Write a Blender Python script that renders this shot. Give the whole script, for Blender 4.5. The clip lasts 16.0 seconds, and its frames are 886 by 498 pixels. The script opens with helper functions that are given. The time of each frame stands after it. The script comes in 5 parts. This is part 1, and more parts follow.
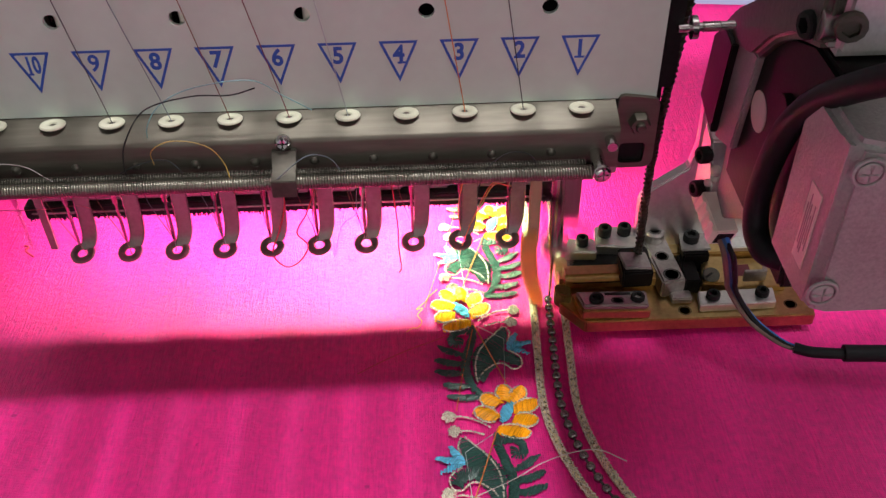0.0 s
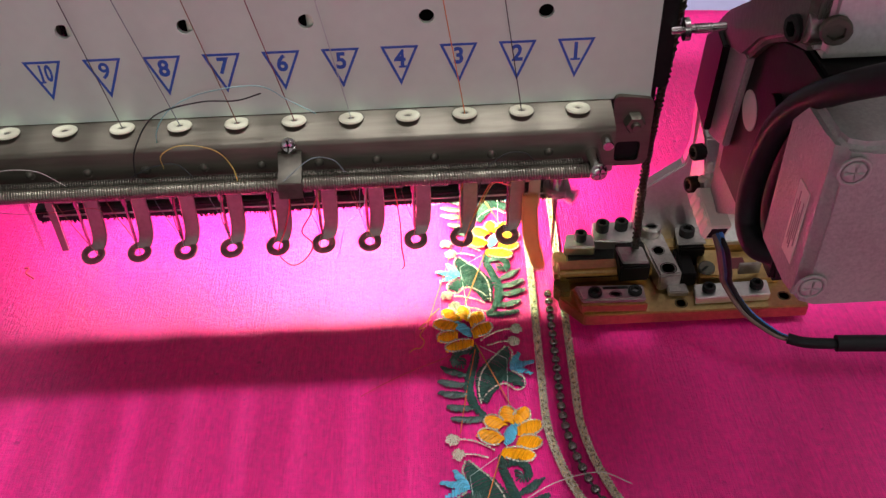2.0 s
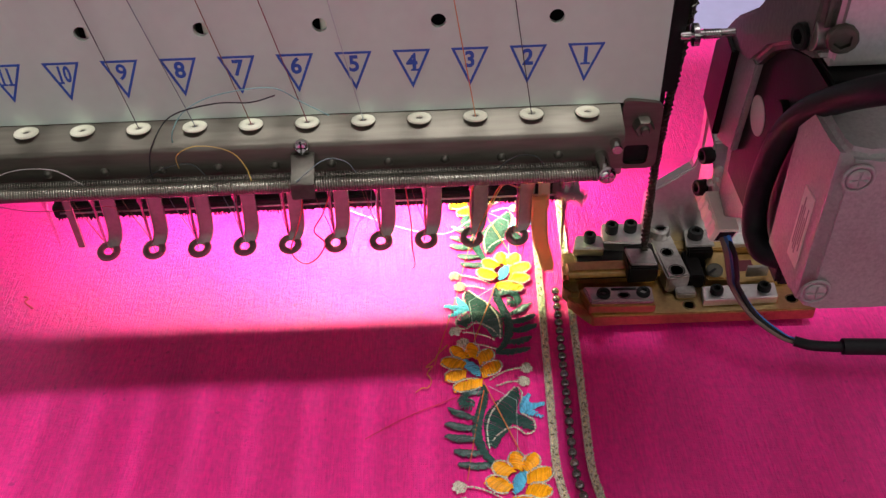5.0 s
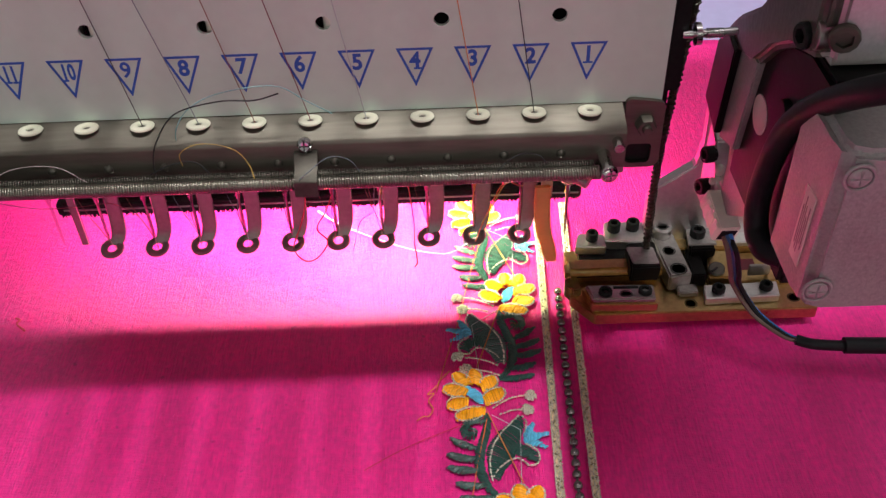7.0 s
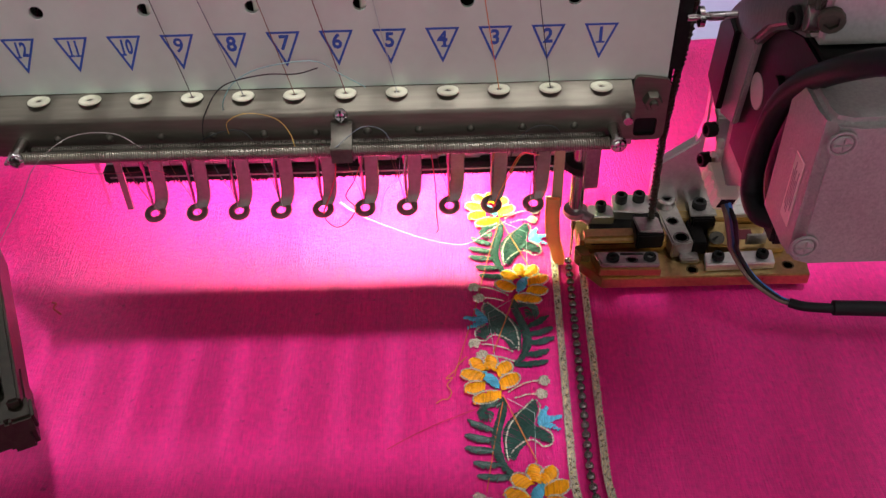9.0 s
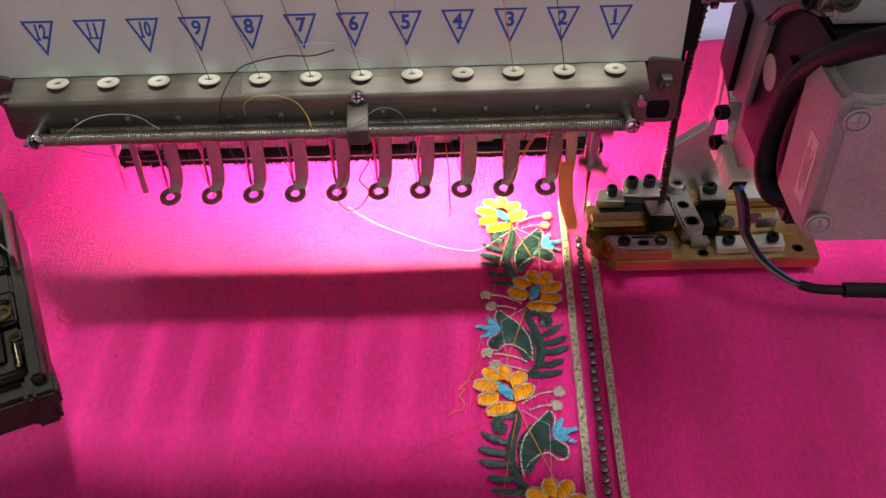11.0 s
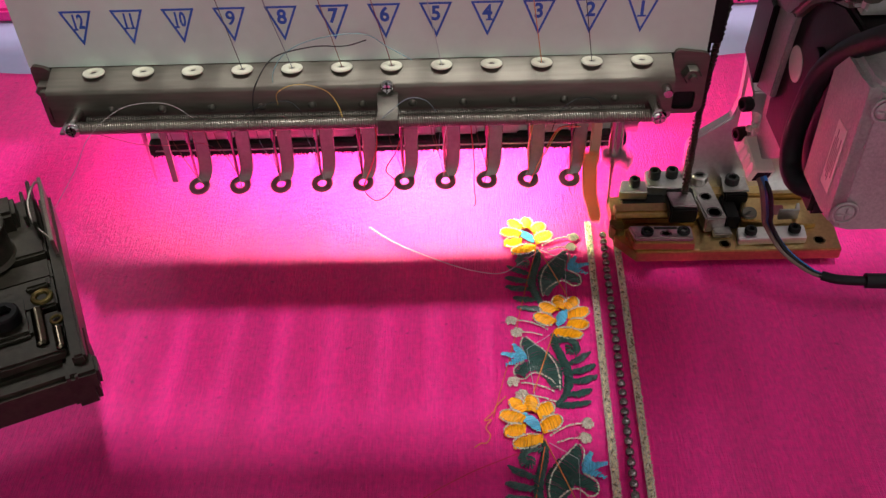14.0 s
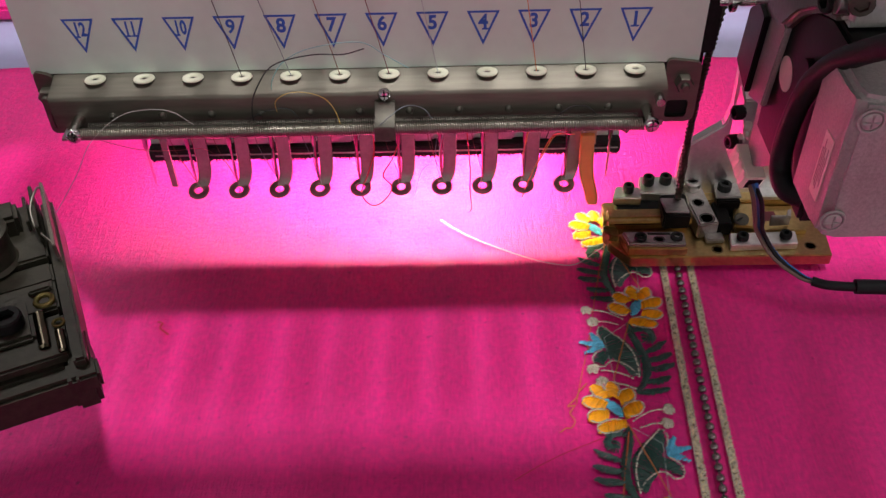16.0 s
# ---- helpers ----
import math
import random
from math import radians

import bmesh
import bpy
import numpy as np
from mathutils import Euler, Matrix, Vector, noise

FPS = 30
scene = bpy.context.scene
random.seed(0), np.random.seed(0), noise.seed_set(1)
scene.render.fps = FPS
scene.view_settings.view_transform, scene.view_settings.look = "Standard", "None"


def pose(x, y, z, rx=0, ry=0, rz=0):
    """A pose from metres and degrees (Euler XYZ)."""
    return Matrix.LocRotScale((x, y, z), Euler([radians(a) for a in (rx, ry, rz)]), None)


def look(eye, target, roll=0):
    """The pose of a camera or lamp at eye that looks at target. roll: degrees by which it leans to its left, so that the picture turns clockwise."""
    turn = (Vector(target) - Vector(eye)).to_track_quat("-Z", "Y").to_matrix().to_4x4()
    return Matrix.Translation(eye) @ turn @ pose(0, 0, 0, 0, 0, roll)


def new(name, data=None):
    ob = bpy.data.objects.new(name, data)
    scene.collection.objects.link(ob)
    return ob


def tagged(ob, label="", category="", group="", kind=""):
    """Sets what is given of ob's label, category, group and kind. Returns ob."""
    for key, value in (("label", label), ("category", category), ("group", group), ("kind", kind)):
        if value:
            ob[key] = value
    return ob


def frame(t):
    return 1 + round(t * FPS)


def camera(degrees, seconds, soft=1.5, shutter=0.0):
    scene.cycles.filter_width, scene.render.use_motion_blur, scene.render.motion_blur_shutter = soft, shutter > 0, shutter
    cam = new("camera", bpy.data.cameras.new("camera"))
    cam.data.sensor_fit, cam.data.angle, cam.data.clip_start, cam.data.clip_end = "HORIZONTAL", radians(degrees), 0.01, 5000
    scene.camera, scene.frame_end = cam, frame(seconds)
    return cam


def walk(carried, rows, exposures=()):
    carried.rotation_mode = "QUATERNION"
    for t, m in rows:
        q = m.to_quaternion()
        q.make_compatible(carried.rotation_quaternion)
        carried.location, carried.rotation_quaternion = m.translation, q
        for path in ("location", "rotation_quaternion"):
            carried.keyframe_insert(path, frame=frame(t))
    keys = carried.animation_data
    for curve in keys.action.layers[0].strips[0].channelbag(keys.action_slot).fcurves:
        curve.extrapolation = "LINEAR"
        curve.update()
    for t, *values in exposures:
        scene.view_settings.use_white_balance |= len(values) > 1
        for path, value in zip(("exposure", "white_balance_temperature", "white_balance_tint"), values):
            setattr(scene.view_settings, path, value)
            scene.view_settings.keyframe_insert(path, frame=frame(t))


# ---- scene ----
cam = camera(50.0, 16.0, soft=1.4, shutter=0.5)
MM = 0.001
# seconds, place in millimetres, then pitch, yaw and roll of the hand-held camera
PATH = [
    (0.0, -36.60, -208.39, 201.72, -40.81, -1.25, -1.24),
    (0.5, -36.78, -209.61, 203.44, -41.01, -1.65, -1.29),
    (1.0, -36.73, -211.00, 205.53, -41.11, -1.67, -1.53),
    (1.5, -36.87, -211.65, 206.43, -41.25, -1.53, -1.64),
    (2.0, -37.13, -212.64, 207.09, -41.25, -1.23, -1.91),
    (2.5, -37.11, -213.22, 208.12, -41.31, -0.97, -2.03),
    (3.0, -36.83, -213.45, 208.70, -41.34, -0.67, -2.19),
    (3.5, -36.83, -213.63, 208.22, -41.35, -0.53, -2.21),
    (4.0, -36.50, -213.74, 208.78, -41.38, -0.38, -2.18),
    (6.5, -36.90, -215.11, 210.39, -41.51, -0.23, -1.92),
    (7.0, -36.66, -214.83, 210.34, -41.54, -0.07, -2.03),
    (7.5, -37.45, -216.89, 211.30, -41.51, 0.01, -1.97),
    (8.0, -38.55, -220.68, 213.49, -41.73, 0.19, -1.92),
    (8.5, -40.09, -226.93, 214.24, -41.95, 0.30, -1.82),
    (9.0, -41.89, -235.48, 219.88, -42.23, 0.25, -1.69),
    (11.5, -45.72, -240.98, 218.58, -42.57, 0.52, -1.89),
    (12.0, -46.03, -243.22, 219.72, -42.66, 0.80, -2.08),
    (12.5, -47.71, -244.95, 219.78, -42.70, 0.85, -2.07),
    (13.0, -47.61, -243.46, 219.16, -42.70, 1.05, -2.13),
    (13.5, -48.15, -243.33, 220.40, -42.71, 1.13, -2.09),
    (14.0, -50.54, -244.36, 219.73, -42.67, 1.19, -2.02),
    (14.5, -50.39, -246.98, 223.21, -42.66, 1.15, -1.89),
    (15.0, -51.57, -248.26, 224.09, -42.53, 1.05, -1.84),
    (15.5, -50.69, -247.98, 224.14, -42.50, 1.03, -1.78),
    (16.0, -49.97, -246.68, 223.18, -42.57, 0.99, -1.69),
]
walk(cam, [(t, pose(x * MM, y * MM, z * MM, 90 + pitch, 0, yaw) @ pose(0, 0, 0, 0, 0, roll)) for t, x, y, z, pitch, yaw, roll in PATH])

# ---- light ----
world = bpy.data.worlds.new("workshop_air")
scene.world = world
world.use_nodes = True
world.node_tree.nodes["Background"].inputs[0].default_value = (0.92, 0.96, 1.0, 1)
world.node_tree.nodes["Background"].inputs[1].default_value = 0.13


def area_lamp(name, m, size_x, size_y, watts, colour):
    data = bpy.data.lights.new(name, "AREA")
    data.shape, data.size, data.size_y, data.energy, data.color = "RECTANGLE", size_x, size_y, watts, colour
    ob = new(name, data)
    ob.matrix_world = m
    return ob


# the white strip light under the head, behind the bristle strip
strip = area_lamp("strip_light", pose(-0.093, 0.0380, 0.0580, 9, 0, 0), 0.140, 0.0060, 0.20, (0.90, 1.0, 0.80))
strip.data.spread = radians(150)
# the brighter white lamp over the working needles
spot = area_lamp("needle_light", pose(-0.050, 0.0380, 0.0580, 12, 0, 0), 0.044, 0.0060, 0.34, (0.90, 1.0, 0.52))
spot.data.spread = radians(150)
# the overhead lamp that throws the head's shadow onto the cloth
area_lamp("overhead_light", pose(0.11, -0.10, 1.70), 0.06, 0.12, 21.0, (1.0, 0.97, 0.95))
# two unseen fills, added to lift the back-left cloth and the right side
area_lamp("overhead_light", look((-0.35, 0.80, 1.70), (-0.15, 0.10, 0.0)), 1.3, 0.30, 15.0, (1.0, 0.97, 0.96))
area_lamp("overhead_light", look((1.20, -0.45, 1.70), (0.05, -0.08, 0.0)), 0.9, 0.5, 12.0, (1.0, 0.97, 0.97))
# unseen fill behind the camera, added to brighten the plate and the cloth
area_lamp("front_fill_light", look((-0.10, -2.44, 0.95), (0.0, 0.0, 0.10)), 1.9, 1.1, 12.8, (0.95, 1.0, 0.93))


# ---- materials ----
def material(name, colour, rough=0.5, metal=0.0, spread=0.12, grain=900.0, bump=0.0, stain=60.0, stretch=(1, 1, 1), alpha=None, spec=0.5, islands=False):
    """A surface with fine grain and broad wear in colour, gloss and relief."""
    m = bpy.data.materials.new(name)
    m.use_nodes = True
    nt = m.node_tree
    b = nt.nodes["Principled BSDF"]
    n = lambda kind: nt.nodes.new(kind)
    co, mp = n("ShaderNodeTexCoord"), n("ShaderNodeMapping")
    mp.inputs["Scale"].default_value = stretch
    nt.links.new(co.outputs["Object"], mp.inputs["Vector"])
    fine, broad = n("ShaderNodeTexNoise"), n("ShaderNodeTexNoise")
    fine.inputs["Scale"].default_value, broad.inputs["Scale"].default_value = grain, stain
    fine.inputs["Detail"].default_value = 6
    broad.inputs["Detail"].default_value = 4
    for t in (fine, broad):
        nt.links.new(mp.outputs[0], t.inputs["Vector"])
    add = n("ShaderNodeMath")
    add.operation = "ADD"
    nt.links.new(fine.outputs["Fac"], add.inputs[0])
    nt.links.new(broad.outputs["Fac"], add.inputs[1])
    ramp = n("ShaderNodeMapRange")
    ramp.inputs["From Min"].default_value, ramp.inputs["From Max"].default_value = 0.65, 1.35
    nt.links.new(add.outputs[0], ramp.inputs["Value"])
    ramp.inputs["To Min"].default_value, ramp.inputs["To Max"].default_value = 1 - spread, 1 + spread
    value = ramp.outputs[0]
    if islands:
        geo, vary, mul = n("ShaderNodeNewGeometry"), n("ShaderNodeMapRange"), n("ShaderNodeMath")
        vary.inputs["To Min"].default_value, vary.inputs["To Max"].default_value = 0.74, 1.20
        mul.operation = "MULTIPLY"
        nt.links.new(geo.outputs["Random Per Island"], vary.inputs["Value"])
        nt.links.new(vary.outputs[0], mul.inputs[0])
        nt.links.new(value, mul.inputs[1])
        value = mul.outputs[0]
    tint = n("ShaderNodeVectorMath")
    tint.operation = "SCALE"
    tint.inputs[0].default_value = colour
    nt.links.new(value, tint.inputs["Scale"])
    nt.links.new(tint.outputs[0], b.inputs["Base Color"])
    gloss = n("ShaderNodeMapRange")
    gloss.inputs["To Min"].default_value, gloss.inputs["To Max"].default_value = max(0.03, rough * 0.75), min(1, rough * 1.25)
    nt.links.new(broad.outputs["Fac"], gloss.inputs["Value"])
    nt.links.new(gloss.outputs[0], b.inputs["Roughness"])
    b.inputs["Metallic"].default_value = metal
    b.inputs["Specular IOR Level"].default_value = spec
    if bump:
        bp = n("ShaderNodeBump")
        bp.inputs["Strength"].default_value, bp.inputs["Distance"].default_value = bump, 0.0004
        nt.links.new(fine.outputs["Fac"], bp.inputs["Height"])
        nt.links.new(bp.outputs[0], b.inputs["Normal"])
    return m


def cloth_material():
    """Magenta plain weave: two crossing waves of yarn with slubs, mottled dye, painted shade bands and faint dust."""
    m = bpy.data.materials.new("magenta_cloth")
    m.use_nodes = True
    nt = m.node_tree
    b = nt.nodes["Principled BSDF"]
    n = lambda kind: nt.nodes.new(kind)
    co = n("ShaderNodeTexCoord")
    waves = []
    for axis in ("X", "Y"):
        w = n("ShaderNodeTexWave")
        w.bands_direction = axis
        w.inputs["Scale"].default_value, w.inputs["Distortion"].default_value = 620, 3.5
        w.inputs["Detail"].default_value, w.inputs["Detail Scale"].default_value = 3, 1.6
        nt.links.new(co.outputs["Object"], w.inputs["Vector"])
        waves.append(w)
    mp, slub, mottle = n("ShaderNodeMapping"), n("ShaderNodeTexNoise"), n("ShaderNodeTexNoise")
    mp.inputs["Scale"].default_value = (1800, 160, 1)
    nt.links.new(co.outputs["Object"], mp.inputs["Vector"])
    nt.links.new(mp.outputs[0], slub.inputs["Vector"])
    slub.inputs["Scale"].default_value, slub.inputs["Detail"].default_value = 1.0, 5
    mottle.inputs["Scale"].default_value, mottle.inputs["Detail"].default_value = 560, 6
    nt.links.new(co.outputs["Object"], mottle.inputs["Vector"])
    mx = n("ShaderNodeMath")
    mx.operation = "MAXIMUM"
    nt.links.new(waves[0].outputs["Fac"], mx.inputs[0])
    nt.links.new(waves[1].outputs["Fac"], mx.inputs[1])
    a1, a2 = n("ShaderNodeMath"), n("ShaderNodeMath")
    a1.operation = a2.operation = "ADD"
    soft = n("ShaderNodeMath")
    soft.operation = "MULTIPLY"
    soft.inputs[1].default_value = 0.22
    nt.links.new(mx.outputs[0], soft.inputs[0])
    nt.links.new(soft.outputs[0], a1.inputs[0])
    nt.links.new(slub.outputs["Fac"], a1.inputs[1])
    nt.links.new(a1.outputs[0], a2.inputs[0])
    nt.links.new(mottle.outputs["Fac"], a2.inputs[1])
    shade = n("ShaderNodeMapRange")
    shade.inputs["From Min"].default_value, shade.inputs["From Max"].default_value = 0.75, 1.50
    shade.inputs["To Min"].default_value, shade.inputs["To Max"].default_value = 0.74, 1.20
    nt.links.new(a2.outputs[0], shade.inputs["Value"])
    # soft light and shade bands along the warp, painted into the colour
    wide, band, bands, both = n("ShaderNodeMapping"), n("ShaderNodeTexNoise"), n("ShaderNodeMapRange"), n("ShaderNodeMath")
    wide.inputs["Scale"].default_value = (70, 9, 1)
    nt.links.new(co.outputs["Object"], wide.inputs["Vector"])
    nt.links.new(wide.outputs[0], band.inputs["Vector"])
    band.inputs["Scale"].default_value, band.inputs["Detail"].default_value = 1.0, 3
    bands.inputs["From Min"].default_value, bands.inputs["From Max"].default_value = 0.3, 0.7
    bands.inputs["To Min"].default_value, bands.inputs["To Max"].default_value = 0.88, 1.10
    nt.links.new(band.outputs["Fac"], bands.inputs["Value"])
    both.operation = "MULTIPLY"
    nt.links.new(shade.outputs[0], both.inputs[0])
    nt.links.new(bands.outputs[0], both.inputs[1])
    dyed = n("ShaderNodeVectorMath")
    dyed.operation = "SCALE"
    dyed.inputs[0].default_value = CLOTH_COLOUR
    nt.links.new(both.outputs[0], dyed.inputs["Scale"])
    # pale flecks where single fibres stand out of the weave
    long, fleck, thin, tint = n("ShaderNodeMapping"), n("ShaderNodeTexNoise"), n("ShaderNodeMapRange"), n("ShaderNodeMix")
    long.inputs["Scale"].default_value = (1500, 420, 1)
    nt.links.new(co.outputs["Object"], long.inputs["Vector"])
    nt.links.new(long.outputs[0], fleck.inputs["Vector"])
    fleck.inputs["Scale"].default_value, fleck.inputs["Detail"].default_value = 1.0, 2
    thin.inputs["From Min"].default_value, thin.inputs["From Max"].default_value = 0.62, 0.80
    thin.inputs["To Max"].default_value = 0.6
    nt.links.new(fleck.outputs["Fac"], thin.inputs["Value"])
    tint.data_type = "RGBA"
    nt.links.new(thin.outputs[0], tint.inputs["Factor"])
    nt.links.new(dyed.outputs[0], tint.inputs["A"])
    tint.inputs["B"].default_value = (0.95, 0.04, 0.38, 1)
    # sparse dark specks of lint
    speck, cut, mix = n("ShaderNodeTexNoise"), n("ShaderNodeMapRange"), n("ShaderNodeMix")
    speck.inputs["Scale"].default_value, speck.inputs["Detail"].default_value = 330, 2
    nt.links.new(co.outputs["Object"], speck.inputs["Vector"])
    cut.inputs["From Min"].default_value, cut.inputs["From Max"].default_value = 0.70, 0.76
    cut.inputs["To Max"].default_value = 0.45
    nt.links.new(speck.outputs["Fac"], cut.inputs["Value"])
    mix.data_type = "RGBA"
    nt.links.new(cut.outputs[0], mix.inputs["Factor"])
    nt.links.new(tint.outputs["Result"], mix.inputs["A"])
    mix.inputs["B"].default_value = (0.16, 0.0, 0.05, 1)
    nt.links.new(mix.outputs["Result"], b.inputs["Base Color"])
    b.inputs["Roughness"].default_value = 0.42
    b.inputs["Specular IOR Level"].default_value = 0.95
    b.inputs["IOR"].default_value = 1.62
    b.inputs["Specular Tint"].default_value = (1.0, 0.42, 0.64, 1)
    bp = n("ShaderNodeBump")
    bp.inputs["Strength"].default_value, bp.inputs["Distance"].default_value = 0.9, 0.0005
    nt.links.new(a2.outputs[0], bp.inputs["Height"])
    nt.links.new(bp.outputs[0], b.inputs["Normal"])
    return m


CLOTH_COLOUR = (0.86, 0.008, 0.255)
M_CLOTH = cloth_material()
M_PLATE = material("white_enamel", (0.62, 0.735, 0.655), 0.35, spread=0.04, grain=300, stain=25)
M_BLUE = material("blue_print", (0.03, 0.11, 0.48), 0.5, spread=0.06)
M_STEEL = material("brushed_steel", (0.17, 0.157, 0.130), 0.54, 1.0, 0.22, 700, 0.14, 45, (0.12, 1, 1))
M_DARK_STEEL = material("dull_steel", (0.40, 0.375, 0.36), 0.36, 1.0, 0.22, 900, 0.15, 120)
M_OILY = material("oily_dark_steel", (0.032, 0.028, 0.019), 0.44, 0.4, 0.45, 500, 0.35, 90)
M_GUN = material("dark_painted_casting", (0.095, 0.090, 0.075), 0.34, 0.2, 0.3, 700, 0.25, 70)
M_BLUED = material("blued_steel", (0.11, 0.09, 0.065), 0.22, 1.0, 0.25, 500, 0.1)
M_SPRING = material("spring_steel", (0.32, 0.30, 0.255), 0.40, 1.0, 0.15, 400)
M_FOOT = material("worn_foot_steel", (0.43, 0.395, 0.36), 0.22, 0.70, 0.15, 900, 0.08, 120)
M_CHROME = material("polished_steel", (0.62, 0.61, 0.60), 0.16, 1.0, 0.08, 600)
M_ALU = material("milled_aluminium", (0.66, 0.65, 0.64), 0.36, 1.0, 0.12, 800, 0.12, 70)
M_CAST = material("sprayed_aluminium_casting", (0.34, 0.345, 0.33), 0.50, 0.25, 0.20, 1400, 0.45, 50)
M_ALU_DULL = material("dull_aluminium", (0.60, 0.60, 0.58), 0.42, 0.6, 0.15, 900, 0.2, 60)
M_BRASS = material("worn_brass", (0.48, 0.335, 0.15), 0.30, 1.0, 0.20, 700, 0.12, 60)
M_CLIP = material("dull_clip_steel", (0.12, 0.112, 0.095), 0.55, 1.0, 0.2)
M_TARNISH = material("tarnished_brass", (0.15, 0.115, 0.04), 0.45, 0.9, 0.3)
M_BLACK = material("black_oxide", (0.010, 0.010, 0.010), 0.45, 0.0, 0.3, 900, 0.12, spec=0.14)
M_PLASTIC = material("black_plastic", (0.005, 0.004, 0.004), 0.40, 0.0, 0.3, 1000, 0.08, spec=0.12)
M_RUBBER = material("black_cable_sheath", (0.014, 0.014, 0.016), 0.5, 0.0, 0.25, 500, 0.05, spec=0.15)
M_FELT = material("black_bristle", (0.014, 0.011, 0.012), 0.9, 0.0, 0.4, 2500, 0.6)
M_CERAMIC = material("cream_ceramic", (0.78, 0.78, 0.62), 0.25, 0.0, 0.05, 500)
M_WHITE_PLASTIC = material("white_plastic", (0.88, 0.86, 0.74), 0.4, 0.0, 0.05, 500)
M_TAN = material("tan_plastic", (0.55, 0.36, 0.24), 0.45, 0.0, 0.08, 500)
M_STICKER = material("off_white_sticker", (0.66, 0.62, 0.56), 0.5, 0.0, 0.06, 900)
M_INK = material("grey_print", (0.22, 0.16, 0.18), 0.5)
M_AMBER = material("amber_rubber", (0.95, 0.54, 0.22), 0.42, 0.0, 0.10, 500, 0.05)
amber_nodes = M_AMBER.node_tree
glow_through, blend = amber_nodes.nodes.new("ShaderNodeBsdfTranslucent"), amber_nodes.nodes.new("ShaderNodeMixShader")
glow_through.inputs["Color"].default_value = (0.95, 0.42, 0.09, 1)
blend.inputs[0].default_value = 0.38
amber_nodes.links.new(amber_nodes.nodes["Principled BSDF"].outputs[0], blend.inputs[1])
amber_nodes.links.new(glow_through.outputs[0], blend.inputs[2])
amber_nodes.links.new(blend.outputs[0], amber_nodes.nodes["Material Output"].inputs["Surface"])
M_LINT = material("pink_lint", (0.92, 0.07, 0.36), 0.6, 0.0, 0.2, 900)
M_TABLE = material("lavender_laminate", (0.33, 0.32, 0.52), 0.45, 0.0, 0.05, 200)
M_WALL = material("pale_plaster", (0.62, 0.62, 0.60), 0.8, 0.0, 0.06, 40, 0.1, 3)
M_FLOOR = material("grey_concrete", (0.25, 0.25, 0.24), 0.7, 0.0, 0.15, 60, 0.1, 4)


def yarn(name, colour, rough=0.45):
    m = material(name, colour, rough, 0.0, 0.22, 2600, 0.4, 300, islands=True, spec=0.35)
    return m


Y_ORANGE = yarn("orange_yarn", (0.97, 0.42, 0.004))
Y_BLUE = yarn("sky_blue_yarn", (0.12, 0.50, 0.74))
Y_GREEN = material("bottle_green_yarn", (0.022, 0.078, 0.066), 0.34, 0.0, 0.3, 2600, 0.5, 300, islands=True, spec=0.8)
Y_SILVER = material("silver_thread", (0.86, 0.82, 0.70), 0.24, 0.42, 0.4, 3000, 0.3, islands=True)
Y_CORD = material("metallic_braid", (0.68, 0.59, 0.37), 0.28, 0.65, 0.5, 1900, 0.7, 900, islands=True)
M_BEAD = material("gunmetal_bead", (0.25, 0.225, 0.23), 0.22, 1.0, 0.15, 600)
T_COLOURS = {
    "dark_grey": (0.05, 0.045, 0.05), "slate": (0.16, 0.19, 0.22), "brown": (0.22, 0.09, 0.05), "maroon": (0.20, 0.03, 0.04),
    "pale": (0.45, 0.50, 0.50), "orange": (0.72, 0.22, 0.06), "black": (0.015, 0.015, 0.018), "teal": (0.22, 0.42, 0.44),
    "yellow": (0.55, 0.36, 0.08), "red": (0.62, 0.03, 0.06), "white": (0.55, 0.40, 0.50), "silver": (0.5, 0.46, 0.44), "copper": (0.75, 0.16, 0.05)}
M_THREAD = {k: material(k + "_thread", c, 0.45, 0.0, 0.15, 2500) for k, c in T_COLOURS.items()}


# ---- tools for building, in millimetres ----
def V(*p):
    return Vector(p) * MM


def finish(bm, name, mat, smooth=True, angle=35):
    me = bpy.data.meshes.new(name)
    bm.normal_update()
    bm.to_mesh(me)
    bm.free()
    me.materials.append(mat)
    if smooth:
        for p in me.polygons:
            p.use_smooth = True
        me.set_sharp_from_angle(angle=radians(angle))
    return me


def part(name, bm, mat, parent=None, label="", kind=""):
    """One mesh object from a bmesh (or a ready mesh), under a thing or a part."""
    me = bm if isinstance(bm, bpy.types.Mesh) else finish(bm, name, mat)
    ob = new(name, me)
    ob.parent = parent
    return tagged(ob, label=label, kind=kind)


def thing(name, label, category, group="", kind=""):
    return tagged(new(name), label, category, group, kind)


def bevel(bm, verts, width, segments=2):
    if width > 0:
        edges = {e for v in verts if v.is_valid for e in v.link_edges}
        bmesh.ops.bevel(bm, geom=list(edges), offset=width * MM, segments=segments, affect="EDGES", clamp_overlap=True)


def box(bm, x0, x1, y0, y1, z0, z1, round_by=0.3, m=None, segments=2):
    t = bmesh.new()
    c = [t.verts.new(V(x, y, z)) for z in (z0, z1) for y in (y0, y1) for x in (x0, x1)]
    for f in ((0, 2, 3, 1), (4, 5, 7, 6), (0, 1, 5, 4), (2, 6, 7, 3), (0, 4, 6, 2), (1, 3, 7, 5)):
        t.faces.new([c[i] for i in f])
    bevel(t, t.verts[:], round_by, segments)
    return merge(bm, t, m)


def merge(bm, t, m=None):
    if m is not None:
        t.transform(m)
    me = bpy.data.meshes.new("scratch")
    t.to_mesh(me)
    t.free()
    bm.from_mesh(me)
    bpy.data.meshes.remove(me)
    return bm


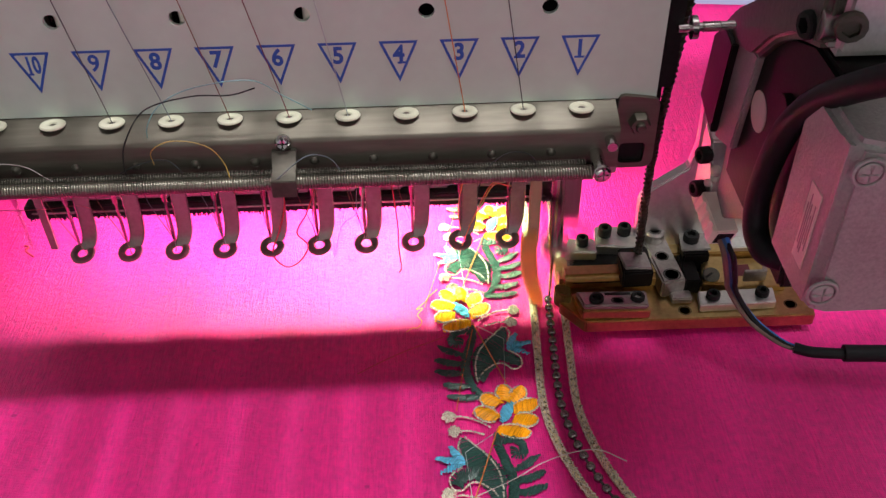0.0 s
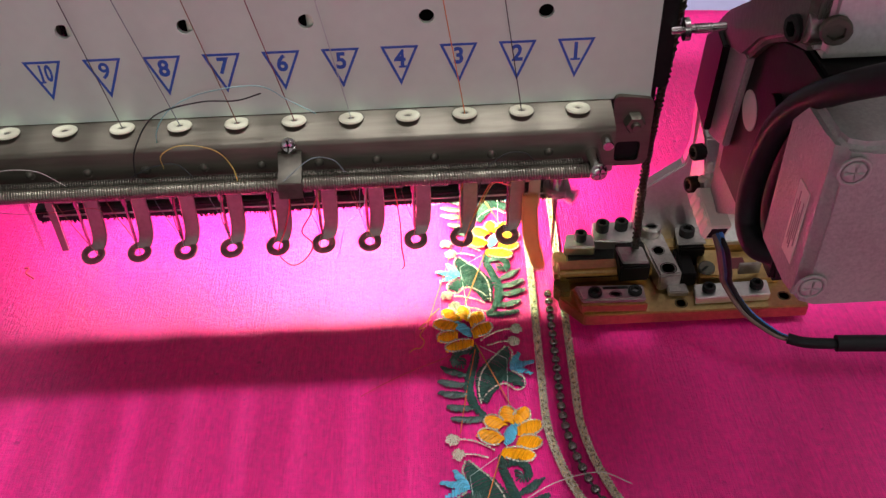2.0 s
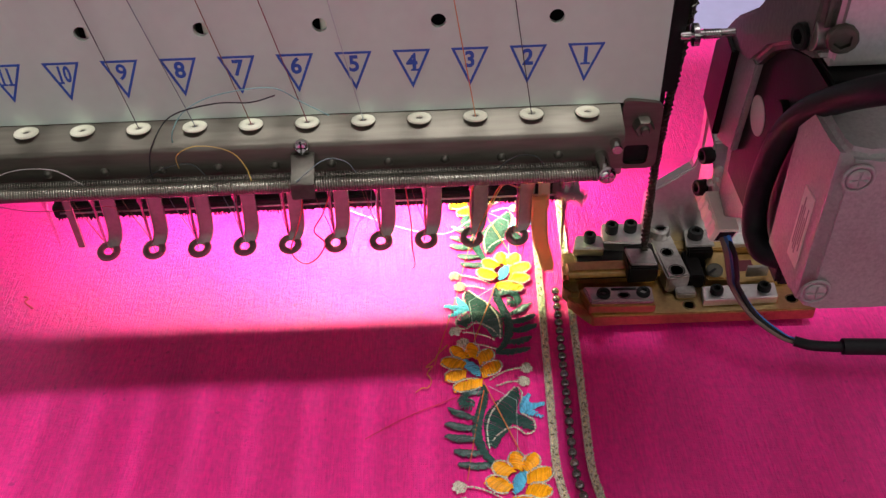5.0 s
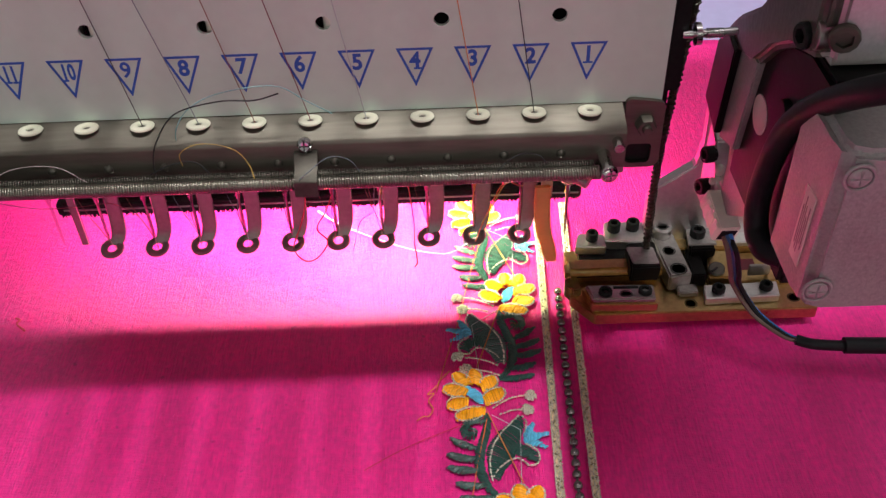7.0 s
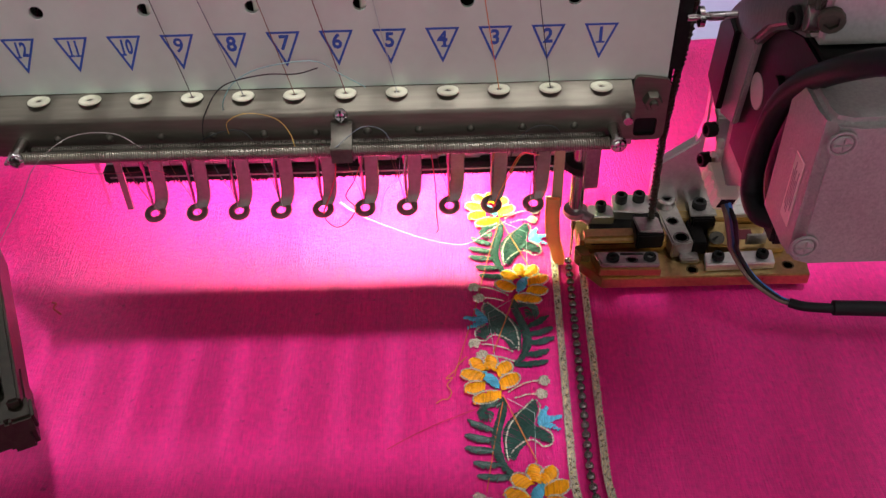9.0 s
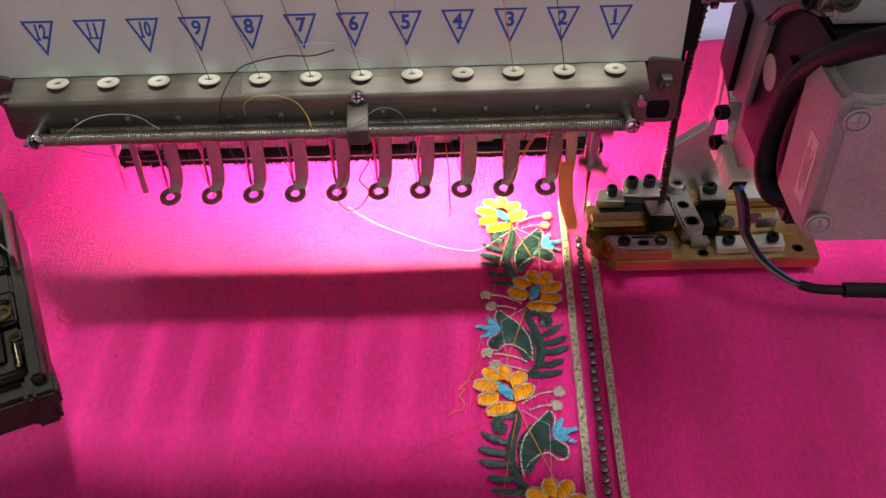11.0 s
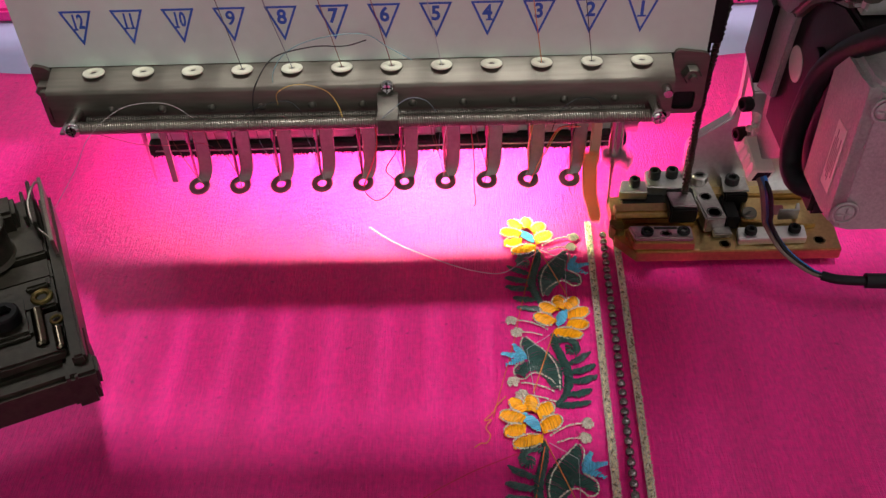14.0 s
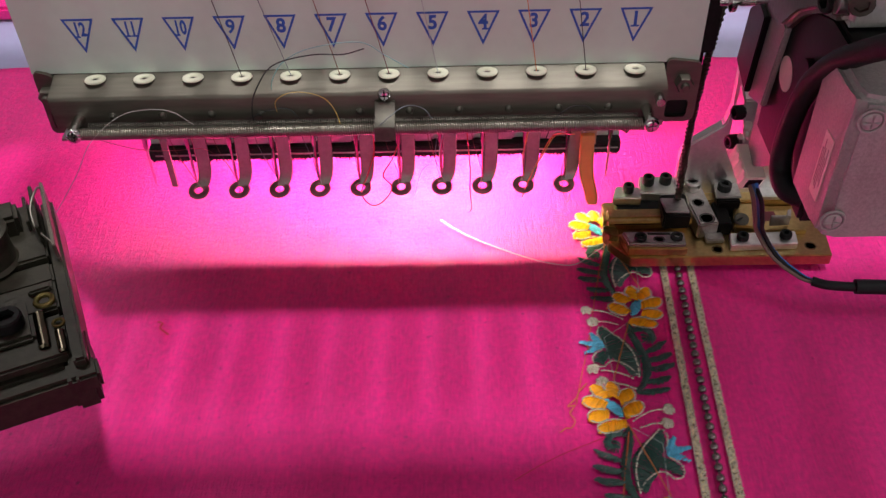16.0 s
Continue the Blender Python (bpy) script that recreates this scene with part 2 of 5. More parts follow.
def slab(bm, outline, lo, hi, axis="z", round_by=0.3, segments=2):
    """A flat piece: an outline in the plane across the axis, from lo to hi along it. For x the outline is (y, z), for y (x, z)."""
    put = {"z": lambda a, b, c: V(a, b, c), "y": lambda a, b, c: V(a, c, b), "x": lambda a, b, c: V(c, a, b)}[axis]
    t = bmesh.new()
    low = [t.verts.new(put(a, b, lo)) for a, b in outline]
    high = [t.verts.new(put(a, b, hi)) for a, b in outline]
    t.faces.new(low)
    t.faces.new(high)
    k = len(outline)
    for i in range(k):
        t.faces.new((low[i], low[(i + 1) % k], high[(i + 1) % k], high[i]))
    bmesh.ops.recalc_face_normals(t, faces=t.faces[:])
    bevel(t, t.verts[:], round_by, segments)
    return merge(bm, t)


def turned(bm, p0, p1, profile, seg=20):
    """A turned piece about the line p0-p1; profile: (share of the length, radius)."""
    a, b = V(*p0), V(*p1)
    q = (b - a).to_track_quat("Z", "Y")
    rings = []
    for s, r in profile:
        c = a.lerp(b, s)
        rings.append([bm.verts.new(c + q @ Vector((math.cos(2 * math.pi * i / seg) * r * MM, math.sin(2 * math.pi * i / seg) * r * MM, 0))) for i in range(seg)])
    for u, v in zip(rings, rings[1:]):
        for i in range(seg):
            bm.faces.new((u[i], u[(i + 1) % seg], v[(i + 1) % seg], v[i]))
    bm.faces.new(rings[0][::-1])
    bm.faces.new(rings[-1])
    return bm


def rod(bm, p0, p1, r, seg=16, chamfer=0.15):
    n = (Vector(p1) - Vector(p0)).length
    c = min(chamfer, r * 0.5, n * 0.3)
    return turned(bm, p0, p1, [(0, r - c), (c / n, r), (1 - c / n, r), (1, r - c)], seg)


def smooth_path(points, steps=8):
    """A Catmull-Rom curve through the points."""
    p = [Vector(q) for q in points]
    p = [p[0] * 2 - p[1]] + p + [p[-1] * 2 - p[-2]]
    out = []
    for i in range(1, len(p) - 2):
        for k in range(steps):
            t = k / steps
            out.append(0.5 * ((2 * p[i]) + (p[i + 1] - p[i - 1]) * t + (2 * p[i - 1] - 5 * p[i] + 4 * p[i + 1] - p[i + 2]) * t * t + (3 * p[i] - p[i - 1] - 3 * p[i + 1] + p[i + 2]) * t ** 3))
    out.append(p[-2])
    return out


def tube(bm, path, r, seg=8, radius_at=None):
    path = [Vector(p) for p in path]
    side = Vector((0, 0, 1))
    last = None
    n = len(path)
    for i, p in enumerate(path):
        d = (path[min(i + 1, n - 1)] - path[max(i - 1, 0)]).normalized()
        if abs(d.dot(side)) > 0.95:
            side = Vector((0.3, 1, 0.1)).normalized()
        u = d.cross(side).normalized()
        w = u.cross(d)
        side = w
        rr = radius_at(i / (n - 1)) if radius_at else r
        ring = [bm.verts.new((p + u * math.cos(2 * math.pi * k / seg) * rr + w * math.sin(2 * math.pi * k / seg) * rr) * MM) for k in range(seg)]
        if last:
            for k in range(seg):
                bm.faces.new((last[k], last[(k + 1) % seg], ring[(k + 1) % seg], ring[k]))
        else:
            bm.faces.new(ring[::-1])
        last = ring
    bm.faces.new(last)
    return bm


def coil(bm, x0, x1, y, z, r, wire, pitch, per=14, sides=6):
    """A close-wound spring along x, each section of wire square to the axis plane."""
    n = int((x1 - x0) / pitch * per)
    last = None
    for i in range(n + 1):
        a = 2 * math.pi * i / per
        out = Vector((0, math.cos(a), math.sin(a)))
        c = Vector((x0 + pitch * i / per, y, z)) + out * r
        row = [bm.verts.new((c + out * wire * math.cos(b) + Vector((wire * math.sin(b), 0, 0))) * MM) for b in (2 * math.pi * k / sides for k in range(sides))]
        if last:
            for k in range(sides):
                bm.faces.new((last[k], row[k], row[(k + 1) % sides], last[(k + 1) % sides]))
        last = row
    return bm


def ring(bm, centre, R, r, seg=24, sides=10, tilt=Matrix.Identity(3), squash=1.0):
    c = Vector(centre)
    rows = []
    for i in range(seg):
        a = 2 * math.pi * i / seg
        row = []
        for k in range(sides):
            b = 2 * math.pi * k / sides
            rr = R + r * math.cos(b)
            row.append(bm.verts.new((c + tilt @ Vector((rr * math.cos(a), rr * math.sin(a), r * math.sin(b) * squash))) * MM))
        rows.append(row)
    for i in range(seg):
        for k in range(sides):
            u, v = rows[i], rows[(i + 1) % seg]
            bm.faces.new((u[k], v[k], v[(k + 1) % sides], u[(k + 1) % sides]))
    return bm


def ball(bm, centre, r, u=12, v=8, squash=1.0):
    bmesh.ops.create_uvsphere(bm, u_segments=u, v_segments=v, radius=r * MM, matrix=Matrix.Translation(V(*centre)) @ Matrix.Diagonal((1, 1, squash, 1)))
    return bm


def flat_mesh(name, outlines, thick, mat, m):
    """A flat plate with holes from closed outlines (x, y) in millimetres; the first is the rim."""
    cu = bpy.data.curves.new(name, "CURVE")
    cu.dimensions, cu.fill_mode, cu.extrude = "2D", "BOTH", thick * MM / 2
    for line in outlines:
        s = cu.splines.new("POLY")
        s.points.add(len(line) - 1)
        for p, (a, b) in zip(s.points, line):
            p.co = (a * MM, b * MM, 0, 1)
        s.use_cyclic_u = True
    return curve_to_mesh(name, cu, mat, m)


def letters(name, text, height, mat, m, thick=0.06):
    cu = bpy.data.curves.new(name, "FONT")
    cu.body, cu.size, cu.extrude = text, height * MM * 1.38, thick * MM / 2
    cu.align_x, cu.align_y = "CENTER", "CENTER"
    cu.offset = 0.0001 if "9" in text else 0.00017
    return curve_to_mesh(name, cu, mat, m)


def curve_to_mesh(name, cu, mat, m):
    tmp = bpy.data.objects.new("scratch", cu)
    scene.collection.objects.link(tmp)
    me = bpy.data.meshes.new_from_object(tmp.evaluated_get(bpy.context.evaluated_depsgraph_get()))
    bpy.data.objects.remove(tmp)
    me.name = name
    me.transform(m)
    me.materials.clear()
    me.materials.append(mat)
    return me


def rounded(points, r, n=6):
    """A closed outline with its corners rounded off."""
    out = []
    for i, p in enumerate(points):
        c, a, b = Vector(p), Vector(points[i - 1]), Vector(points[(i + 1) % len(points)])
        p0 = c + (a - c).normalized() * min(r, (a - c).length * 0.45)
        p1 = c + (b - c).normalized() * min(r, (b - c).length * 0.45)
        for k in range(n + 1):
            t = k / n
            q = p0 * (1 - t) ** 2 + c * 2 * t * (1 - t) + p1 * t * t
            out.append((q.x, q.y))
    return out


def circle(x, y, r, n=28):
    return [(x + r * math.cos(2 * math.pi * i / n), y + r * math.sin(2 * math.pi * i / n)) for i in range(n)]


def socket_bolt(name, parent, at, axis, r=2.2, h=3.0, mat=None):
    """A socket-head cap screw with a hexagon recess; the head stands h along the axis from its seat."""
    a = Vector(axis).normalized()
    bm = bmesh.new()
    q = a.to_track_quat("Z", "Y").to_matrix()
    prof = [(r * 0.92, 0), (r, 0.15), (r, h - 0.35), (r * 0.88, h), (r * 0.52, h), (r * 0.5, h * 0.45)]
    seg = 24
    rows = []
    for rr, z in prof:
        row = []
        for i in range(seg):
            ang = 2 * math.pi * i / seg
            k = rr
            if rr < r * 0.6:
                s = (ang + math.pi / 6) % (math.pi / 3) - math.pi / 6
                k = rr / math.cos(s)
            elif 0.1 < z < h - 0.2 and i % 2:
                k = rr * 0.965
            row.append(bm.verts.new((Vector(at) + q @ Vector((k * math.cos(ang), k * math.sin(ang), z))) * MM))
        rows.append(row)
    for u, v in zip(rows, rows[1:]):
        for i in range(seg):
            bm.faces.new((u[i], u[(i + 1) % seg], v[(i + 1) % seg], v[i]))
    bm.faces.new(rows[-1])
    bm.faces.new(rows[0][::-1])
    return part(name, bm, mat or M_BLACK, parent)


def cross_screw(name, parent, at, axis, r=2.0, h=0.9, mat=None):
    """A domed screw head with a cross recess cut between four lobes."""
    a = Vector(axis).normalized()
    q = a.to_track_quat("Z", "Y").to_matrix()
    bm = bmesh.new()
    seg = 24
    rows = []
    for rr, z in ((r, 0), (r, h * 0.35), (r * 0.86, h * 0.75), (r * 0.6, h), (r * 0.45, h), (r * 0.2, h * 0.95)):
        row = []
        for i in range(seg):
            ang = 2 * math.pi * i / seg
            dip = h * 0.75 if rr < r * 0.65 and i % 6 in (0,) else 0
            row.append(bm.verts.new((Vector(at) + q @ Vector((rr * math.cos(ang), rr * math.sin(ang), z - dip))) * MM))
        rows.append(row)
    for u, v in zip(rows, rows[1:]):
        for i in range(seg):
            bm.faces.new((u[i], u[(i + 1) % seg], v[(i + 1) % seg], v[i]))
    c = bm.verts.new((Vector(at) + q @ Vector((0, 0, h * 0.3))) * MM)
    for i in range(seg):
        bm.faces.new((rows[-1][i], rows[-1][(i + 1) % seg], c))
    return part(name, bm, mat or M_CHROME, parent)


def hole_disc(name, parent, at, axis, r, squeeze=1.0, mat=None):
    """A drilled hole drawn as a flat black disc; its inner shade is in the colour."""
    a = Vector(axis).normalized()
    bm = bmesh.new()
    q = a.to_track_quat("Z", "Y").to_matrix()
    rows = []
    for rr, z in ((r * 1.12, 0.02), (r, 0.05), (r * 0.96, -0.02), (r * 0.9, -0.0)):
        rows.append([bm.verts.new((Vector(at) + q @ Vector((rr * math.cos(2 * math.pi * i / 20), rr * squeeze * math.sin(2 * math.pi * i / 20), z))) * MM) for i in range(20)])
    for u, v in zip(rows, rows[1:]):
        for i in range(20):
            bm.faces.new((u[i], u[(i + 1) % 20], v[(i + 1) % 20], v[i]))
    bm.faces.new(rows[-1])
    return part(name, bm, mat or M_BLACK, parent)


# ---- the room round the machine ----
def room():
    for name, dims, mat in (
            ("floor", (-2500, 2500, -2500, 2500, -830, -780), M_FLOOR), ("ceiling", (-2500, 2500, -2500, 2500, 1800, 1850), M_WALL),
            ("wall_north", (-2500, 2500, 2500, 2560, -780, 1800), M_WALL), ("wall_south", (-2500, 2500, -2560, -2500, -780, 1800), M_WALL),
            ("wall_east", (2500, 2560, -2500, 2500, -780, 1800), M_WALL), ("wall_west", (-2560, -2500, -2500, 2500, -780, 1800), M_WALL)):
        part(name, box(bmesh.new(), *dims, 0), mat, None, kind="structure")
    table = thing("machine_table", "pale lavender laminate table of an embroidery machine", "table")
    part("tabletop", box(bmesh.new(), -900, 900, -700, 600, -9, -2.5, 1.5), M_TABLE, table)
    for x in (-850, 850):
        for y in (-640, 540):
            part("leg", box(bmesh.new(), x - 25, x + 25, y - 25, y + 25, -780, -9, 2), M_DARK_STEEL, table)
    # frame built round the added front fill; no opening is known there
    fill_frame = tagged(new("fill_frame_1"), kind="structure")
    for dims in ((-1120, 920, -2500, -2470, 380, 420), (-1120, 920, -2500, -2470, 1500, 1540), (-1120, -1080, -2500, -2470, 420, 1500), (880, 920, -2500, -2470, 420, 1500)):
        part("fill_frame_bar", box(bmesh.new(), *dims, 2), M_WALL, fill_frame)


P = 13.5  # needle pitch


# ---- the embroidery head ----
def embroidery_head():
    head = thing("embroidery_head", "twelve-needle embroidery head with numbered white plate and steel thread-clamp bar", "embroidery machine")
    up = Matrix.Translation(V(0, -18.9, 0)) @ Matrix.Rotation(radians(90), 4, "X")
    rim = [(-166.5, 83), (18, 83), (18, 275), (-166.5, 275)]
    holes = [circle(-8.1 - 26.85 * k, 106.7, 1.75) for k in range(6)]
    plate = part("face_plate", flat_mesh("face_plate", [rim] + holes, 1.2, M_PLATE, up), None, head, "white enamelled plate with blue numbered triangles")
    ink = Matrix.Translation(V(0, -19.53, 0)) @ Matrix.Rotation(radians(90), 4, "X")
    for k in range(12):
        x = -0.9 - P * k
        outer = [(x - 4.35, 99.7), (x + 4.35, 99.7), (x + 0.0, 89.4)]
        inner = [(x - 3.45, 99.1), (x + 3.45, 99.1), (x, 90.9)]
        part("triangle_mark", flat_mesh("triangle_mark", [outer, inner], 0.05, M_BLUE, ink), None, plate)
        narrow = Matrix.Diagonal((0.62 if k > 8 else 0.95, 1.06, 1, 1))
        digits = part("numeral", letters("numeral", str(k + 1), 3.9, M_BLUE, ink @ Matrix.Translation(V(x, 96.35, 0)) @ narrow), None, plate)
        # slab feet of the printed figures
        feet = {1: (0.0,), 4: (0.8,), 10: (-1.05,), 11: (-0.8, 0.8), 12: (-1.05,)}.get(k + 1, ())
        wide = 1.15 if k < 9 else 0.72
        for f in feet:
            part("serif", flat_mesh("serif", [[(x + f - wide, 94.05), (x + f + wide, 94.05), (x + f + wide, 94.55), (x + f - wide, 94.55)]], 0.05, M_BLUE, ink @ Matrix.Translation(V(0, 0, 0.03))), None, digits)
    part("case_body", box(bmesh.new(), -163, 16, -2, 45, 90, 275, 1), M_BLACK, head)
    part("side_plate", box(bmesh.new(), 18.2, 22.5, -17.5, 30, 84, 210, 0.6), M_BLACK, head)
    part("side_step", slab(bmesh.new(), [(-16, 92), (-9, 84), (-9, 60), (-2, 60), (-2, 92)], 18.3, 22.2, "x", 0.4), M_BLACK, head)
    for k in range(12):
        part("needle_bar", rod(bmesh.new(), (-P * k, -12.6, 86), (-P * k, -12.6, 200), 4.4, 24), M_CHROME, head)

    # unseen levers added high on the plate, casting shadow streaks before the head
    for k in range(12):
        x = -P * k
        part("shadow_lever", slab(bmesh.new(), [(-19.6, 246), (-60, 252), (-78, 256), (-80, 253), (-76, 249), (-58, 245), (-19.6, 238)], x - 0.8, x + 0.8, "x", 0.3), M_CHROME, head)
    # pale rods added so three plate holes show a bright crescent of reflected light
    for k in (2, 3, 4):
        x = -8.1 - 26.85 * k + 1.5
        part("pale_backing_rod", rod(bmesh.new(), (x, -16.3, 90), (x, -16.3, 200), 1.75, 20), M_WHITE_PLASTIC, head, "pale rod behind a plate hole, standing in for a glint")

    # thread-clamp bar: sloping top, rolled front edge, drop face
    bm = bmesh.new()
    slab(bm, [(-18.4, 83.0), (-18.4, 81.8), (-26.6, 79.5), (-26.9, 79.0), (-26.9, 69.6), (-28.0, 69.6), (-28.1, 79.2), (-27.9, 79.9), (-27.4, 80.5)], -160.5, 8.5, "x", 0.0)
    bar = part("clamp_bar", bm, M_STEEL, head, "brushed steel thread-clamp bar")
    part("lower_lip", slab(bmesh.new(), [(-26.9, 70.6), (-26.9, 69.6), (-32.8, 69.8), (-32.8, 70.5)], -158, 4, "x", 0.0), M_DARK_STEEL, head)
    for k in range(12):
        bm = bmesh.new()
        tilt = Matrix.Rotation(radians(-7), 3, "X")
        ring(bm, (-P * k + 0.2, -22.0, 82.45), 1.9, 1.08, 26, 10, tilt, 0.5)
        part("eyelet", bm, M_CERAMIC, head, "cream ceramic thread eyelet")
    for k in range(11):
        bm = bmesh.new()
        x = -143.8 + 13.66 * k
        turned(bm, (x, -27.9, 74.5), (x, -29.1, 74.5), [(0, 1.15), (0.5, 1.15), (0.85, 0.8), (1, 0.4)], 16)
        part("rivet", bm, M_CLIP, bar)
    for y, z, r, wire, spans in ((-34.0, 72.7, 1.46, 0.27, ((-152.2, -71.0), (-66.0, 1.5))), (-31.2, 73.0, 1.1, 0.24, ((-150, 0.5),))):
        bm = bmesh.new()
        for a, b in spans:
            coil(bm, a, b, y, z, r, wire, 0.62)
            rod(bm, (a, y, z), (b, y, z), r - 0.25, 12)
        # rear spring gets the darker steel: the shade behind the front one, in colour
        part("spring", finish(bm, "spring", M_SPRING if r > 1.3 else M_CLIP, angle=75), None, head, "long thread-clamp coil spring")
    clip = part("spring_clip", slab(bmesh.new(), [(-28.2, 78.2), (-29.6, 78.2), (-32.4, 75.2), (-36.0, 74.4), (-36.4, 70.2), (-28.2, 69.0), (-28.2, 69.6), (-35.6, 70.6), (-35.3, 73.8), (-32, 74.4), (-29.2, 77.4), (-28.2, 77.4)], -71.2, -65.6, "x", 0.15), M_CLIP, head)
    cross_screw("screw", clip, (-68.4, -28.4, 80.0), (0, -1, 0.25), 1.9, 1.6)
    for x in (-153.4, 3.3):
        bm = bmesh.new()
        rod(bm, (x, -27, 73.6), (x, -35.2, 73.3), 1.7)
        part("spring_post", bm, M_CHROME, head)
        cross_screw("screw", head, (x + 0.3, -35.2, 73.2), (0.2, -1, 0.1), 2.2, 1.3)
    bm = bmesh.new()
    rod(bm, (6.3, -27, 77.5), (6.3, -31.5, 77.5), 1.3)
    part("stop_pin", bm, M_CHROME, head)
    # end brackets with a nut and a window
    for side, x in ((1, 14.0), (-1, -163.2)):
        w = 4.9 if side > 0 else 2.6
        outline = [(x - w, 64), (x + w - 1.2, 64.0), (x + w, 65.5), (x + w, 83.2), (x - w, 84.6)]
        hole = [(x - w + 1.3, 65.4), (x + w - 2.4, 65.4), (x + w - 2.2, 71.2), (x - w + 1.3, 71.2)]
        br = part("end_bracket", flat_mesh("end_bracket", [rounded(outline, 2.0), rounded(hole, 1.3)], 1.2, M_STEEL, Matrix.Translation(V(0, -20.2, 0)) @ Matrix.Rotation(radians(90), 4, "X")), None, head)
        # black block in place of the shaded hollow behind the bracket
        part("dark_backing", box(bmesh.new(), x - w + 0.4, x + w - 0.5, -19.4, -6, 64.8, 83.0, 0.4), M_BLACK, head)
        bm = bmesh.new()
        nx = x + (0.3 if side > 0 else 0.2)
        turned(bm, (nx, -20.8, 77.4), (nx, -23.4, 77.4), [(0, 2.6), (0.75, 2.6), (1, 2.2)], 6)
        turned(bm, (nx, -20.8, 77.4), (nx, -24.6, 77.4), [(0, 1.2), (0.9, 1.2), (1, 0.9)], 14)
        part("nut", bm, M_STEEL, br)
    # underside: closing plate, bristle strip, and a skirt and stops added round the lamp
    part("underside", box(bmesh.new(), -158, 9, -26.5, 40, 66.5, 69, 0.3), M_DARK_STEEL, head)
    # skirt screens the strip light; white, so the foot rings reflect something pale
    part("rear_skirt", box(bmesh.new(), -152.5, 6, 15.0, 16.0, 30.5, 66, 0.3), M_PLATE, head)
    # unseen stops added so the strip light does not leak past the ends
    for x in (5.0, -152.4):
        part("light_stop", box(bmesh.new(), x, x + 1.0, 16.1, 46 if x > 0 else 22, 30.6, 66, 0.2), M_DARK_STEEL, head)
    bm = bmesh.new()
    box(bm, -152.5, 6, 10.5, 14.9, 29.6, 34.0, 0.4)
    part("bristle_bar", bm, M_FELT, head, "black bristle strip with a fuzzy lower edge")
    bm = bmesh.new()
    rnd = random.Random(4)
    for i in range(1500):
        x, y = rnd.uniform(-152, 5.6), rnd.uniform(10.6, 13.4)
        tube(bm, [(x, y, 30.2), (x + rnd.uniform(-.5, .5), y + rnd.uniform(-.4, .4), 30.2 - rnd.uniform(0.6, 1.5))], 0.2, 3)
    part("bristles", bm, M_FELT, head, kind="stuff")
    part("wire_guide", rod(bmesh.new(), (-150, 9.6, 32.4), (5, 9.6, 32.4), 0.3), M_DARK_STEEL, head)
    for i in range(11):
        x = -148 + 13.5 * i
        part("clamp_block", box(bmesh.new(), x, x + 10.5, 12.2, 14.8, 34.2, 42, 0.7), M_ALU, head)

    # presser feet: a flat shank bending into a ring
    for k in range(1, 12):
        x = -P * k
        bm = bmesh.new()
        path = [(x + 3.0, 3.4, 68), (x + 2.9, 3.4, 46), (x + 2.8, 3.3, 36), (x + 2.6, 3.0, 31), (x + 2.2, 2.6, 28.4), (x + 1.5, 1.9, 26.4), (x + 0.8, 1.5, 25.4)]
        if k == 11:
            path = [(x + 5.6, 1.5, 68), (x + 5.6, 1.5, 45), (x + 5.8, 1.0, 26.5)]
        pts = smooth_path(path, 5)
        last = None
        for i, p in enumerate(pts):
            s = i / (len(pts) - 1)
            half = (2.35 - 0.35 * s) if k < 11 else (1.5 - 0.5 * s)
            d = (pts[min(i + 1, len(pts) - 1)] - pts[max(i - 1, 0)]).normalized()
            u = Vector((1, 0, 0))
            w = u.cross(d).normalized()
            row = []
            for a, b in ((-1, -.55), (-.85, -1), (.85, -1), (1, -.55), (1, .55), (.85, 1), (-.85, 1), (-1, .55)):
                row.append(bm.verts.new((p + u * a * half + w * b * 0.65) * MM))
            if last:
                for i2 in range(8):
                    bm.faces.new((last[i2], last[(i2 + 1) % 8], row[(i2 + 1) % 8], row[i2]))
            else:
                bm.faces.new(row)
            last = row
        bm.faces.new(last[::-1])
        if k < 11:
            ring(bm, (x, 0, 25), 2.45, 1.12, 28, 10, Matrix.Rotation(radians(16), 3, "X"), 0.7)
            part("presser_foot", bm, M_FOOT, head, "dark steel presser foot with a ring end")
        else:
            part("presser_foot", bm, M_FOOT, head, "snapped presser foot without its ring")
    for k in range(1, 12):
        x = -P * k
        part("needle", needle_mesh(x, 0, 27), M_CHROME, head)
    return head


def needle_mesh(x, y, tip, top=70):
    bm = bmesh.new()
    n = top - tip
    return turned(bm, (x, y, top), (x, y, tip), [(0, 0.8), (1 - 16.5 / n, 0.8), (1 - 15 / n, 0.45), (1 - 5 / n, 0.42), (1 - 2.6 / n, 0.36), (1, 0.05)], 10)


def machine_beam():
    beam = thing("machine_beam", "grey painted beam carrying the embroidery head above the table", "machine frame")
    part("beam", box(bmesh.new(), -560, 560, 50, 112, 122, 204, 3), M_CAST, beam)
    for x in (-545, 545):
        part("post", box(bmesh.new(), x - 14, x + 14, 60, 102, -2.5, 122, 2), M_CAST, beam)
    part("head_bracket", box(bmesh.new(), -120, -30, 45, 50, 125, 200, 1), M_CAST, beam)


